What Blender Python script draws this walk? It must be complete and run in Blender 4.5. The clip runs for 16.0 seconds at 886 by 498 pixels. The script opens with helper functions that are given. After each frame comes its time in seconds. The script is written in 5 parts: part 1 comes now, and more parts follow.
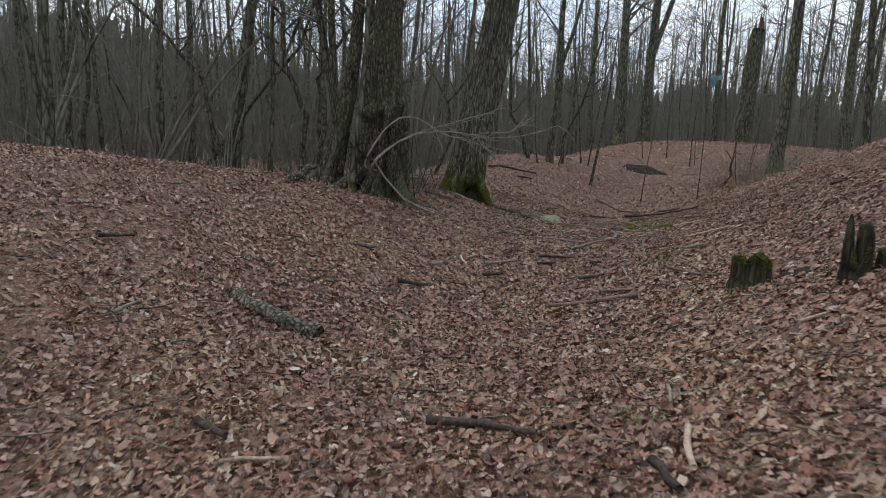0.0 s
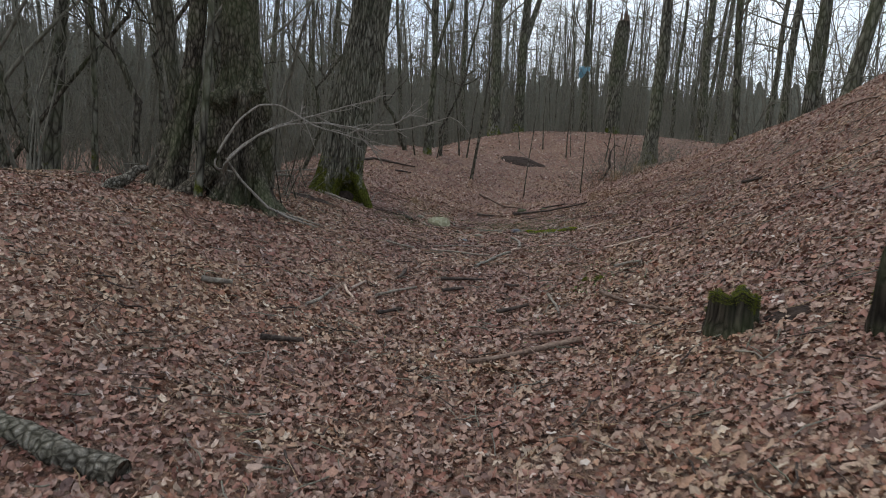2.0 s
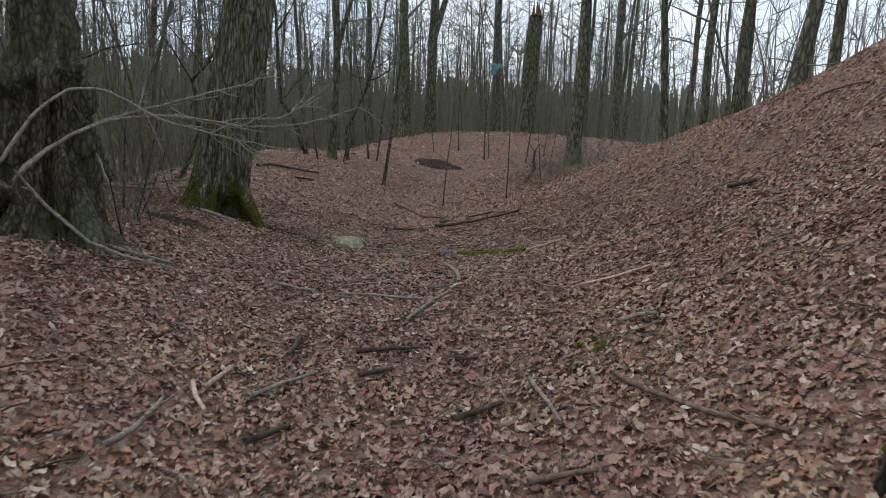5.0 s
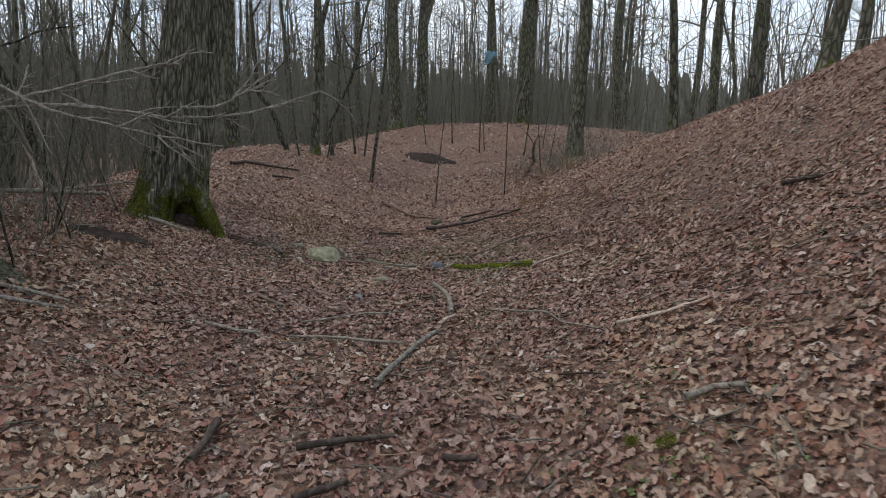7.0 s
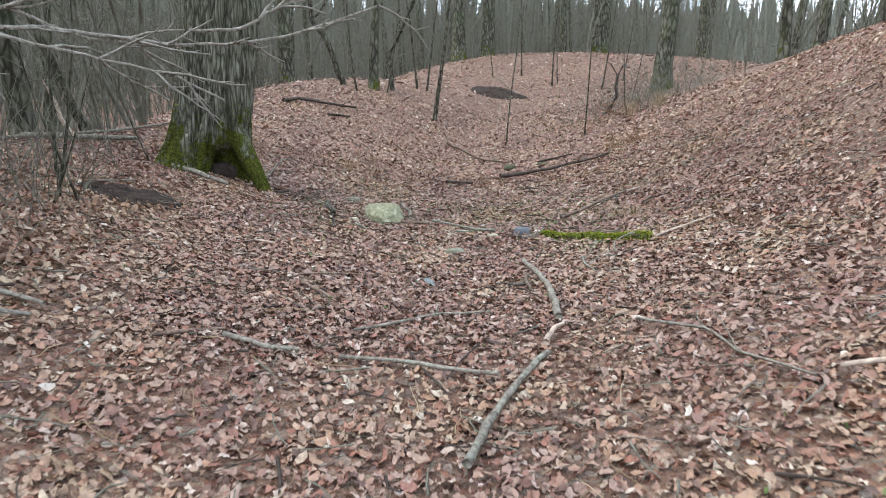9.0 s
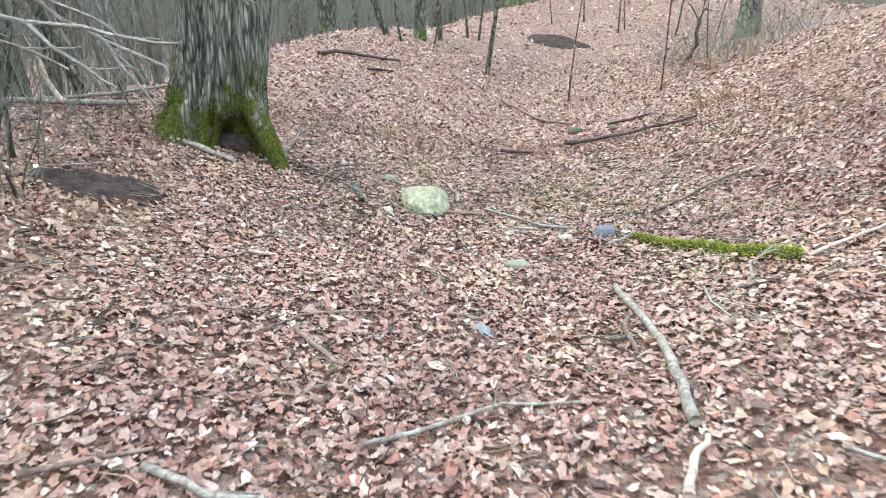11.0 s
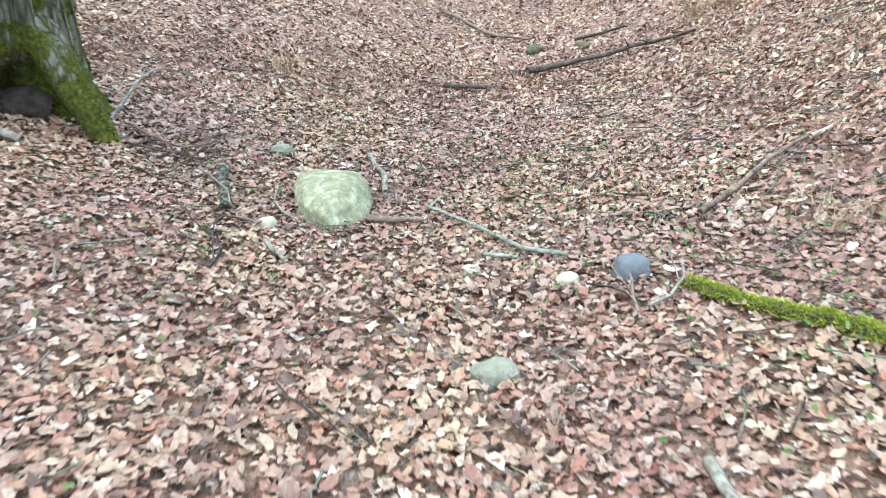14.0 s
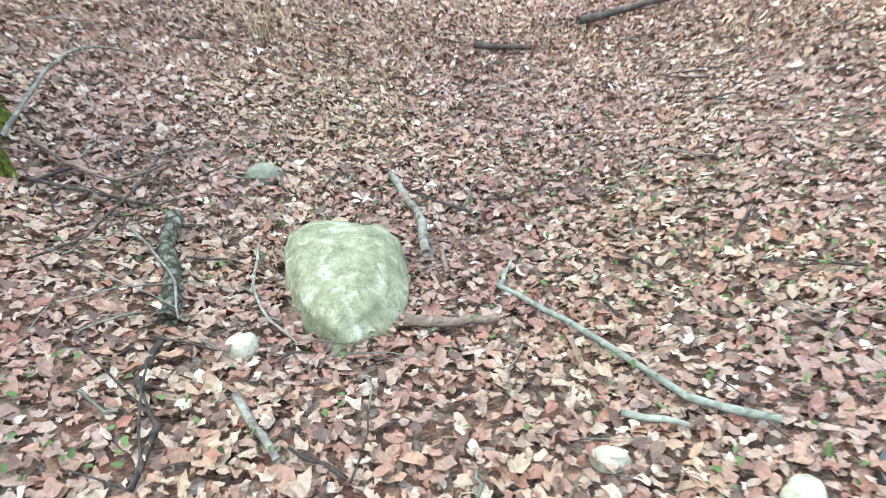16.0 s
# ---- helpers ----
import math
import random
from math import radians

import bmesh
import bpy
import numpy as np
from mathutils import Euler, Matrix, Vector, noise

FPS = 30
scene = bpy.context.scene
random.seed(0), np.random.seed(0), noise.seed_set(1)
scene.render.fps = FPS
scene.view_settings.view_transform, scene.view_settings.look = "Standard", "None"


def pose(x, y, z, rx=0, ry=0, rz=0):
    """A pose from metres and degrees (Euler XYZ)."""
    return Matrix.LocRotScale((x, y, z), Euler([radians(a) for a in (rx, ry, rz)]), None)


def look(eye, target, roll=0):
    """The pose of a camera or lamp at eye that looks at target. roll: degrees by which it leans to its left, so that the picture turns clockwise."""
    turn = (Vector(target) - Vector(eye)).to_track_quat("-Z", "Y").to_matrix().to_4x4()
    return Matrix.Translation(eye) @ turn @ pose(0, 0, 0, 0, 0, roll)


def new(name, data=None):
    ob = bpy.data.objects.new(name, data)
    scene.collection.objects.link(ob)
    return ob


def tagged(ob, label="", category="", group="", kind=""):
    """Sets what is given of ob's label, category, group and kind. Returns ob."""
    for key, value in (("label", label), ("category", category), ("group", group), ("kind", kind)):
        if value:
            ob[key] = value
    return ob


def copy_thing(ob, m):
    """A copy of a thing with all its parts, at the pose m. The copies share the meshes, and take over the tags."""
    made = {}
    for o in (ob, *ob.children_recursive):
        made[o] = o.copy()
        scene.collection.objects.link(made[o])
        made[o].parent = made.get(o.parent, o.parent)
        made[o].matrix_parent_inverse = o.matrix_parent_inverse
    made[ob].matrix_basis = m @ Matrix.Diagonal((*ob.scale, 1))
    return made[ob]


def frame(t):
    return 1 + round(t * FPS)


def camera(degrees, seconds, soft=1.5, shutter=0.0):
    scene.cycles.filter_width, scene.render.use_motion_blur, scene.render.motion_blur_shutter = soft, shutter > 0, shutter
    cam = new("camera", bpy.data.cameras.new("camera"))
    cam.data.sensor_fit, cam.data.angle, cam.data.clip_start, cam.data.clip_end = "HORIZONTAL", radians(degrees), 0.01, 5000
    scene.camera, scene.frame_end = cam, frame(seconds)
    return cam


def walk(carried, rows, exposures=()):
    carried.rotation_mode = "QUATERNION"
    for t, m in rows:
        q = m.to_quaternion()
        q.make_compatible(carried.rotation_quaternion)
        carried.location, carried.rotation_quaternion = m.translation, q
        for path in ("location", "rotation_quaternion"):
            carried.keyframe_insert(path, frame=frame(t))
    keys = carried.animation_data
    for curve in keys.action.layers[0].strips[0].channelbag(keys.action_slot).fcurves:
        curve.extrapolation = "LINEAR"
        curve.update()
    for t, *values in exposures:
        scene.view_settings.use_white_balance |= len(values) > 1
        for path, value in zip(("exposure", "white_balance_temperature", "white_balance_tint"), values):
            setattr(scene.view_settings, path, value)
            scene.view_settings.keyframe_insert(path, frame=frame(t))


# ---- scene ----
cam = camera(68.3, 16.0, soft=0.95, shutter=0.42)
PATH = [
    (0, (-0.072, -0.08, 1.523), (-0.054, 1.897, 1.222), 2.3),
    (0.5, (-0.109, 0.428, 1.542), (-0.086, 2.401, 1.218), 2.3),
    (1, (-0.176, 0.844, 1.567), (0.009, 2.81, 1.252), 2.5),
    (1.5, (-0.155, 1.339, 1.564), (0.269, 3.272, 1.276), 2.4),
    (2, (-0.143, 1.781, 1.617), (0.267, 3.712, 1.298), 2.4),
    (2.2, (-0.177, 1.93, 1.614), (0.235, 3.863, 1.308), 2.3),
    (2.5, (-0.197, 2.234, 1.606), (0.233, 4.164, 1.303), 2.3),
    (3, (-0.164, 2.579, 1.601), (0.301, 4.501, 1.303), 2.2),
    (3.5, (0.071, 3.06, 1.573), (0.679, 4.938, 1.249), 2.0),
    (4, (0.104, 3.389, 1.587), (0.74, 5.261, 1.287), 2.1),
    (4.2, (0.141, 3.561, 1.578), (0.786, 5.43, 1.278), 2.0),
    (6.3, (0.76, 5.212, 1.583), (1.462, 7.06, 1.276), 0.8),
    (6.5, (0.828, 5.349, 1.58), (1.532, 7.195, 1.269), 0.7),
    (7, (0.945, 5.664, 1.588), (1.627, 7.516, 1.265), 0.6),
    (7.5, (0.94, 6.059, 1.56), (1.622, 7.888, 1.125), 0.9),
    (8, (0.988, 6.467, 1.557), (1.631, 8.287, 1.034), 0.5),
    (8.5, (1.088, 6.824, 1.594), (1.666, 8.666, 1.07), 0.2),
    (9, (1.2, 7.181, 1.6), (1.701, 9.047, 1.082), 0.1),
    (9.2, (1.25, 7.295, 1.638), (1.742, 9.162, 1.116), 0.1),
    (11.3, (1.569, 8.92, 1.571), (1.905, 10.776, 0.907), -0.8),
    (11.5, (1.587, 9.055, 1.551), (1.925, 10.913, 0.892), -0.9),
    (12, (1.688, 9.437, 1.567), (2.001, 11.29, 0.883), -1.0),
    (12.5, (1.767, 9.834, 1.565), (2.099, 11.676, 0.858), -1.0),
    (13, (1.851, 10.133, 1.574), (2.238, 11.897, 0.715), -1.3),
    (13.5, (2.04, 10.526, 1.543), (2.422, 12.265, 0.633), -1.3),
    (14, (2.095, 10.876, 1.512), (2.581, 12.582, 0.589), -1.1),
    (14.5, (2.097, 11.369, 1.49), (2.608, 13.062, 0.555), -0.8),
    (15, (2.168, 11.731, 1.447), (2.68, 13.435, 0.534), -1.3),
    (15.5, (2.246, 12.117, 1.434), (2.727, 13.8, 0.467), -1.9),
    (16, (2.249, 12.455, 1.412), (2.711, 14.058, 0.309), -2.5),
]
EXPOSURES = [(0, 0.25, 6550, 11), (4, 0.25, 6550, 11), (7, 0.3, 6550, 11), (8, 0.45, 6600, 12), (8.5, 0.75, 6500, 11), (9, 1.55, 6250, 7),
             (11.5, 2.33, 6000, 3), (12.5, 2.35, 5980, 3), (14.5, 2.30, 5820, -3), (16, 2.28, 5820, -3)]
walk(cam, [(t, look(eye, target, roll)) for t, eye, target, roll in PATH], EXPOSURES)

# ---- sky and light: a dim overcast day ----
world = bpy.data.worlds.new("overcast_sky")
scene.world = world
world.use_nodes = True
wn, wl = world.node_tree.nodes, world.node_tree.links
wn.clear()
sky = wn.new("ShaderNodeTexSky")
sky.sky_type, sky.sun_disc = "NISHITA", False
sky.sun_elevation, sky.sun_rotation = radians(61), radians(-65)
sky.dust_density, sky.air_density = 3.0, 1.5
clouds = wn.new("ShaderNodeTexNoise")
clouds.inputs["Scale"].default_value, clouds.inputs["Detail"].default_value = 2.2, 6
cloud_ramp = wn.new("ShaderNodeValToRGB")
cloud_ramp.color_ramp.elements[0].position, cloud_ramp.color_ramp.elements[0].color = 0.3, (0.58, 0.72, 0.96, 1)
cloud_ramp.color_ramp.elements[1].position, cloud_ramp.color_ramp.elements[1].color = 0.65, (0.92, 0.98, 1.04, 1)
bg_sky, bg_cloud, both, wout = (wn.new("ShaderNodeBackground"), wn.new("ShaderNodeBackground"),
                                wn.new("ShaderNodeAddShader"), wn.new("ShaderNodeOutputWorld"))
bg_sky.inputs["Strength"].default_value = 0.05
bg_cloud.inputs["Strength"].default_value = 0.85
wl.new(sky.outputs["Color"], bg_sky.inputs["Color"])
wl.new(clouds.outputs["Fac"], cloud_ramp.inputs["Fac"])
wl.new(cloud_ramp.outputs["Color"], bg_cloud.inputs["Color"])
wl.new(bg_sky.outputs[0], both.inputs[0])
wl.new(bg_cloud.outputs[0], both.inputs[1])
wl.new(both.outputs[0], wout.inputs["Surface"])

sun_data = bpy.data.lights.new("sun", "SUN")
sun_data.energy, sun_data.angle, sun_data.color = 0.7, radians(40), (1.0, 0.96, 0.9)
sun = new("sun", sun_data)
sun.matrix_basis = look((0, 0, 30), (15, -7, 0))


# ---- materials ----
class Nodes:
    """A small wrapper that builds one Principled material."""

    def __init__(self, name, rough=0.9, spec=0.2):
        self.mat = bpy.data.materials.new(name)
        self.mat.use_nodes = True
        self.n, self.l = self.mat.node_tree.nodes, self.mat.node_tree.links
        self.bsdf = self.n["Principled BSDF"]
        self.bsdf.inputs["Roughness"].default_value = rough
        self.bsdf.inputs["Specular IOR Level"].default_value = spec
        self.co = self.n.new("ShaderNodeTexCoord").outputs["Object"]

    def mapped(self, sx, sy, sz, source=None):
        m = self.n.new("ShaderNodeMapping")
        m.inputs["Scale"].default_value = (sx, sy, sz)
        self.l.new(source or self.co, m.inputs["Vector"])
        return m.outputs["Vector"]

    def noise(self, scale, detail=4, vec=None, rough=0.55, distort=0.0):
        t = self.n.new("ShaderNodeTexNoise")
        t.inputs["Scale"].default_value, t.inputs["Detail"].default_value = scale, detail
        t.inputs["Roughness"].default_value, t.inputs["Distortion"].default_value = rough, distort
        self.l.new(vec or self.co, t.inputs["Vector"])
        return t.outputs["Fac"]

    def cells(self, scale, vec=None, feature="F1"):
        t = self.n.new("ShaderNodeTexVoronoi")
        t.feature = feature
        t.inputs["Scale"].default_value = scale
        self.l.new(vec or self.co, t.inputs["Vector"])
        return t

    def ramp(self, fac, stops):
        r = self.n.new("ShaderNodeValToRGB")
        e = r.color_ramp.elements
        while len(e) < len(stops):
            e.new(0.5)
        for k, (p, c) in enumerate(stops):
            e[k].position = p
            e[k].color = (*c, 1) if len(c) == 3 else c
        self.l.new(fac, r.inputs["Fac"])
        return r.outputs["Color"]

    def mix(self, fac, a, b, blend="MIX"):
        m = self.n.new("ShaderNodeMix")
        m.data_type, m.blend_type = "RGBA", blend
        for value, socket in ((fac, m.inputs[0]), (a, m.inputs[6]), (b, m.inputs[7])):
            if isinstance(value, (int, float)):
                socket.default_value = value
            elif isinstance(value, tuple):
                socket.default_value = (*value, 1)
            else:
                self.l.new(value, socket)
        return m.outputs[2]

    def math(self, op, a, b=0.0, clamp=False):
        m = self.n.new("ShaderNodeMath")
        m.operation, m.use_clamp = op, clamp
        for value, socket in ((a, m.inputs[0]), (b, m.inputs[1])):
            if isinstance(value, (int, float)):
                socket.default_value = value
            else:
                self.l.new(value, socket)
        return m.outputs[0]

    def random(self, island=True):
        if island:
            return self.n.new("ShaderNodeNewGeometry").outputs["Random Per Island"]
        return self.n.new("ShaderNodeObjectInfo").outputs["Random"]

    def height(self, source=None):
        s = self.n.new("ShaderNodeSeparateXYZ")
        self.l.new(source or self.co, s.inputs[0])
        return s.outputs["Z"]

    def done(self, color, bump=None, strength=0.5, distance=0.02):
        self.l.new(color, self.bsdf.inputs["Base Color"])
        if bump is not None:
            b = self.n.new("ShaderNodeBump")
            b.inputs["Strength"].default_value, b.inputs["Distance"].default_value = strength, distance
            self.l.new(bump, b.inputs["Height"])
            self.l.new(b.outputs[0], self.bsdf.inputs["Normal"])
        return self.mat


LEAF_STOPS = [(0.0, (0.085, 0.050, 0.038)), (0.10, (0.140, 0.081, 0.058)), (0.24, (0.236, 0.108, 0.072)),
              (0.38, (0.225, 0.142, 0.108)), (0.52, (0.290, 0.175, 0.114)), (0.66, (0.262, 0.184, 0.143)),
              (0.80, (0.305, 0.217, 0.157)), (0.93, (0.325, 0.252, 0.194)), (0.985, (0.44, 0.375, 0.315))]


def leaf_material(name, island):
    """Dry leaves: each its own brown, in patches that run from yellow-brown to damp purple-brown."""
    m = Nodes(name, 0.55, 0.4)
    base = m.ramp(m.random(island), LEAF_STOPS)
    grain = m.noise(60, 3)
    shade = m.ramp(grain, [(0.3, (0.70, 0.68, 0.66)), (0.7, (1.18, 1.16, 1.14))])
    damp = m.ramp(m.noise(0.9, 5, None, 0.65), [(0.36, (0.80, 0.69, 0.71)), (0.48, (1.0, 0.93, 0.94)), (0.56, (1.05, 1.02, 0.94)), (0.68, (1.07, 1.05, 0.90))])
    return m.done(m.mix(1.0, m.mix(1.0, base, shade, "MULTIPLY"), damp, "MULTIPLY"), grain, 0.7, 0.008)


def ground_material():
    m = Nodes("leaf_mould", 0.85, 0.2)
    warp = m.noise(9, 3)
    cell = m.cells(30, m.mapped(1, 1, 0.6))
    fine = m.cells(70, m.mapped(1, 1.3, 0.6))
    pick = m.n.new("ShaderNodeSeparateColor")
    m.l.new(cell.outputs["Color"], pick.inputs[0])
    base = m.ramp(pick.outputs[0], LEAF_STOPS)
    # shade in the gaps between leaves, painted as darker cell edges
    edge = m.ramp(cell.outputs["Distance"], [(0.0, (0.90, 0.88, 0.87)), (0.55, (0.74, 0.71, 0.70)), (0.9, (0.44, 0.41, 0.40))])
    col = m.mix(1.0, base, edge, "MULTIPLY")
    big = m.ramp(m.noise(0.8, 5), [(0.3, (0.80, 0.76, 0.74)), (0.7, (1.1, 1.08, 1.03))])
    col = m.mix(1.0, col, big, "MULTIPLY")
    h = m.math("ADD", cell.outputs["Distance"], m.math("MULTIPLY", fine.outputs["Distance"], 0.5))
    return m.done(m.mix(0.15, col, m.ramp(warp, [(0.3, (0.05, 0.035, 0.03)), (0.7, (0.24, 0.16, 0.12))])), h, 0.9, 0.03)


def bark_material(name, dark, mid, light, stretch=0.14, scale=16, moss=0.0, algae=0.25, plates=True):
    m = Nodes(name, 0.92, 0.15)
    v = m.mapped(1, 1, stretch)
    ridges = m.noise(scale, 5, v, 0.6, 0.6)
    crack = m.cells(scale * 0.8, v, "DISTANCE_TO_EDGE").outputs["Distance"]
    col = m.ramp(ridges, [(0.3, dark), (0.52, mid), (0.72, light)])
    if plates:
        col = m.mix(1.0, col, m.ramp(crack, [(0.0, (0.22, 0.205, 0.185)), (0.22, (1, 1, 1))]), "MULTIPLY")
    green = m.ramp(m.noise(1.3, 4), [(0.42, (0, 0, 0)), (0.75, (algae, algae, algae))])
    col = m.mix(green, col, (0.085, 0.105, 0.045))
    if moss:
        low = m.math("SUBTRACT", moss, m.height())
        spread = m.math("MULTIPLY", m.math("SUBTRACT", m.noise(4.5, 5), 0.48), 3.6)
        fac = m.math("MULTIPLY", m.math("ADD", low, spread), 3.0, True)
        tone = m.ramp(m.noise(38, 3), [(0.3, (0.020, 0.022, 0.005)), (0.55, (0.062, 0.067, 0.009)), (0.8, (0.14, 0.145, 0.018))])
        col = m.mix(fac, col, tone)
    return m.done(col, m.math("ADD", ridges, m.math("MULTIPLY", crack, 1.1)), 1.0, 0.035)


def wood_material(name, dark, mid, light, lichen=0.0):
    m = Nodes(name, 0.85, 0.2)
    grain = m.noise(22, 5, m.mapped(1, 1, 1), 0.6, 1.2)
    col = m.ramp(grain, [(0.3, dark), (0.5, mid), (0.72, light)])
    tint = m.ramp(m.random(False), [(0.0, (0.8, 0.8, 0.8)), (1.0, (1.15, 1.13, 1.1))])
    col = m.mix(1.0, col, tint, "MULTIPLY")
    if lichen:
        f = m.ramp(m.noise(26, 4), [(0.52, (0, 0, 0)), (0.62, (lichen, lichen, lichen))])
        col = m.mix(f, col, (0.34, 0.37, 0.28))
    return m.done(col, grain, 0.6, 0.01)


def moss_material(name, tones):
    m = Nodes(name, 0.95, 0.1)
    return m.done(m.mix(0.4, m.ramp(m.random(True), tones), m.ramp(m.noise(30, 3), tones)))


def stone_material(name, dark, mid, light, spot, scale=9):
    m = Nodes(name, 0.9, 0.2)
    n1, n2 = m.noise(scale, 8, None, 0.72), m.noise(scale * 2.2, 6, None, 0.7)
    col = m.ramp(n1, [(0.32, dark), (0.5, mid), (0.68, light)])
    col = m.mix(m.ramp(n2, [(0.54, (0, 0, 0)), (0.62, (0.75, 0.75, 0.75))]), col, spot)
    return m.done(col, m.math("ADD", n1, m.math("MULTIPLY", n2, 0.5)), 0.4, 0.012)


def soil_material():
    m = Nodes("dark_soil", 0.95, 0.1)
    n1 = m.noise(14, 6)
    return m.done(m.ramp(n1, [(0.3, (0.014, 0.010, 0.008)), (0.7, (0.055, 0.040, 0.032))]), n1, 1.0, 0.04)


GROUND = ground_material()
LITTER = leaf_material("dry_leaves", True)
LEAF = leaf_material("dry_leaf", False)
OAK_BARK = bark_material("furrowed_bark", (0.085, 0.078, 0.061), (0.207, 0.195, 0.152), (0.366, 0.348, 0.278), 0.13, 26, 0.50, 0.35)
ROUGH_BARK = bark_material("burred_bark", (0.036, 0.029, 0.022), (0.120, 0.102, 0.076), (0.22, 0.195, 0.15), 0.35, 26, 0.0, 0.7)
CROOKED_BARK = bark_material("dark_crooked_bark", (0.042, 0.036, 0.028), (0.125, 0.110, 0.085), (0.23, 0.21, 0.168), 0.3, 20, 0.0, 0.4)
TREE_BARK = bark_material("woodland_bark", (0.058, 0.052, 0.040), (0.136, 0.128, 0.098), (0.235, 0.223, 0.178), 0.3, 12, 0.12, 0.6)
TWIG_BARK = bark_material("twig_bark", (0.088, 0.082, 0.065), (0.159, 0.149, 0.120), (0.239, 0.222, 0.184), 0.4, 10, 0.0, 0.45, plates=False)
BRUSH_BARK = bark_material("brown_brush_bark", (0.092, 0.085, 0.066), (0.159, 0.148, 0.117), (0.230, 0.210, 0.170), 0.4, 10, 0.0, 0.2, plates=False)
SHOOT_BARK = bark_material("pale_shoot_bark", (0.176, 0.156, 0.128), (0.272, 0.244, 0.204), (0.360, 0.328, 0.280), 0.4, 30, 0.0, 0.1, plates=False)
GREY_WOOD = wood_material("weathered_wood", (0.075, 0.062, 0.049), (0.175, 0.150, 0.122), (0.30, 0.268, 0.222), 0.3)
GREEN_WOOD = wood_material("algae_grey_bark", (0.115, 0.112, 0.088), (0.20, 0.20, 0.16), (0.31, 0.31, 0.255), 0.25)
PALE_WOOD = wood_material("barkless_pale_wood", (0.20, 0.15, 0.115), (0.36, 0.28, 0.22), (0.50, 0.41, 0.33))
DARK_WOOD = wood_material("rotten_dark_wood", (0.022, 0.016, 0.013), (0.055, 0.042, 0.034), (0.11, 0.088, 0.07))
LOG_BARK = bark_material("lichened_log_bark", (0.045, 0.038, 0.030), (0.165, 0.150, 0.122), (0.34, 0.32, 0.27), 0.8, 26, 0.0, 0.2)
STUMP_WOOD = bark_material("rotten_mossy_wood", (0.020, 0.016, 0.012), (0.052, 0.043, 0.031), (0.105, 0.09, 0.066), 0.15, 24, 0.0, 0.75)
BROWN_WOOD = wood_material("brown_wood", (0.07, 0.047, 0.035), (0.15, 0.105, 0.08), (0.24, 0.18, 0.14))
MOSS = moss_material("moss", [(0.0, (0.030, 0.034, 0.007)), (0.4, (0.085, 0.098, 0.015)), (0.75, (0.17, 0.185, 0.028)), (1.0, (0.27, 0.28, 0.055))])
BRIGHT_MOSS = moss_material("bright_moss", [(0.0, (0.085, 0.100, 0.010)), (0.4, (0.185, 0.215, 0.020)), (0.75, (0.29, 0.32, 0.036)), (1.0, (0.38, 0.40, 0.08))])
PLANT = moss_material("green_plant", [(0.0, (0.050, 0.070, 0.026)), (0.5, (0.085, 0.116, 0.040)), (1.0, (0.13, 0.165, 0.066))])
STRAW = moss_material("dry_grass", [(0.0, (0.16, 0.11, 0.06)), (0.5, (0.28, 0.20, 0.12)), (1.0, (0.42, 0.33, 0.21))])
BOULDER = stone_material("lichened_stone", (0.095, 0.10, 0.055), (0.215, 0.205, 0.125), (0.39, 0.375, 0.275), (0.125, 0.12, 0.07), 13)
SLATE = stone_material("blue_grey_stone", (0.072, 0.075, 0.082), (0.108, 0.111, 0.119), (0.15, 0.154, 0.162), (0.085, 0.088, 0.095), 12)
PALE_STONE = stone_material("pale_stone", (0.22, 0.185, 0.13), (0.34, 0.30, 0.22), (0.45, 0.405, 0.315), (0.26, 0.23, 0.165), 14)
GREEN_STONE = stone_material("algae_stone", (0.115, 0.11, 0.075), (0.185, 0.178, 0.13), (0.26, 0.25, 0.19), (0.135, 0.125, 0.095), 14)
DARK_LUMP = stone_material("dark_mossy_lump", (0.03, 0.03, 0.018), (0.065, 0.065, 0.036), (0.11, 0.11, 0.06), (0.05, 0.04, 0.03), 16)
SOIL = soil_material()


# ---- shape helpers ----
class Geo:
    """Vertices and faces of one mesh."""

    def __init__(self):
        self.v, self.f = [], []

    def tube(self, pts, radii, sides=6, cap=True):
        pts = [Vector(p) for p in pts]
        base, k = len(self.v), len(pts)
        for i, (p, r) in enumerate(zip(pts, radii)):
            t = pts[min(i + 1, k - 1)] - pts[max(i - 1, 0)]
            t.normalize()
            ref = Vector((0, 0, 1)) if abs(t.z) < 0.9 else Vector((1, 0, 0))
            a = t.cross(ref).normalized()
            b = t.cross(a)
            for s in range(sides):
                w = 2 * math.pi * s / sides
                self.v.append(p + (a * math.cos(w) + b * math.sin(w)) * r)
        for i in range(k - 1):
            for s in range(sides):
                n = (s + 1) % sides
                o = base + i * sides
                self.f.append((o + s, o + n, o + sides + n, o + sides + s))
        if cap:
            self.f.append(tuple(base + s for s in range(sides)))
            self.f.append(tuple(base + (k - 1) * sides + s for s in reversed(range(sides))))

    def mesh(self, name, material, smooth=True):
        me = bpy.data.meshes.new(name)
        me.from_pydata([tuple(p) for p in self.v], [], self.f)
        me.materials.append(material)
        if smooth:
            me.polygons.foreach_set("use_smooth", [True] * len(me.polygons))
        me.update()
        return me


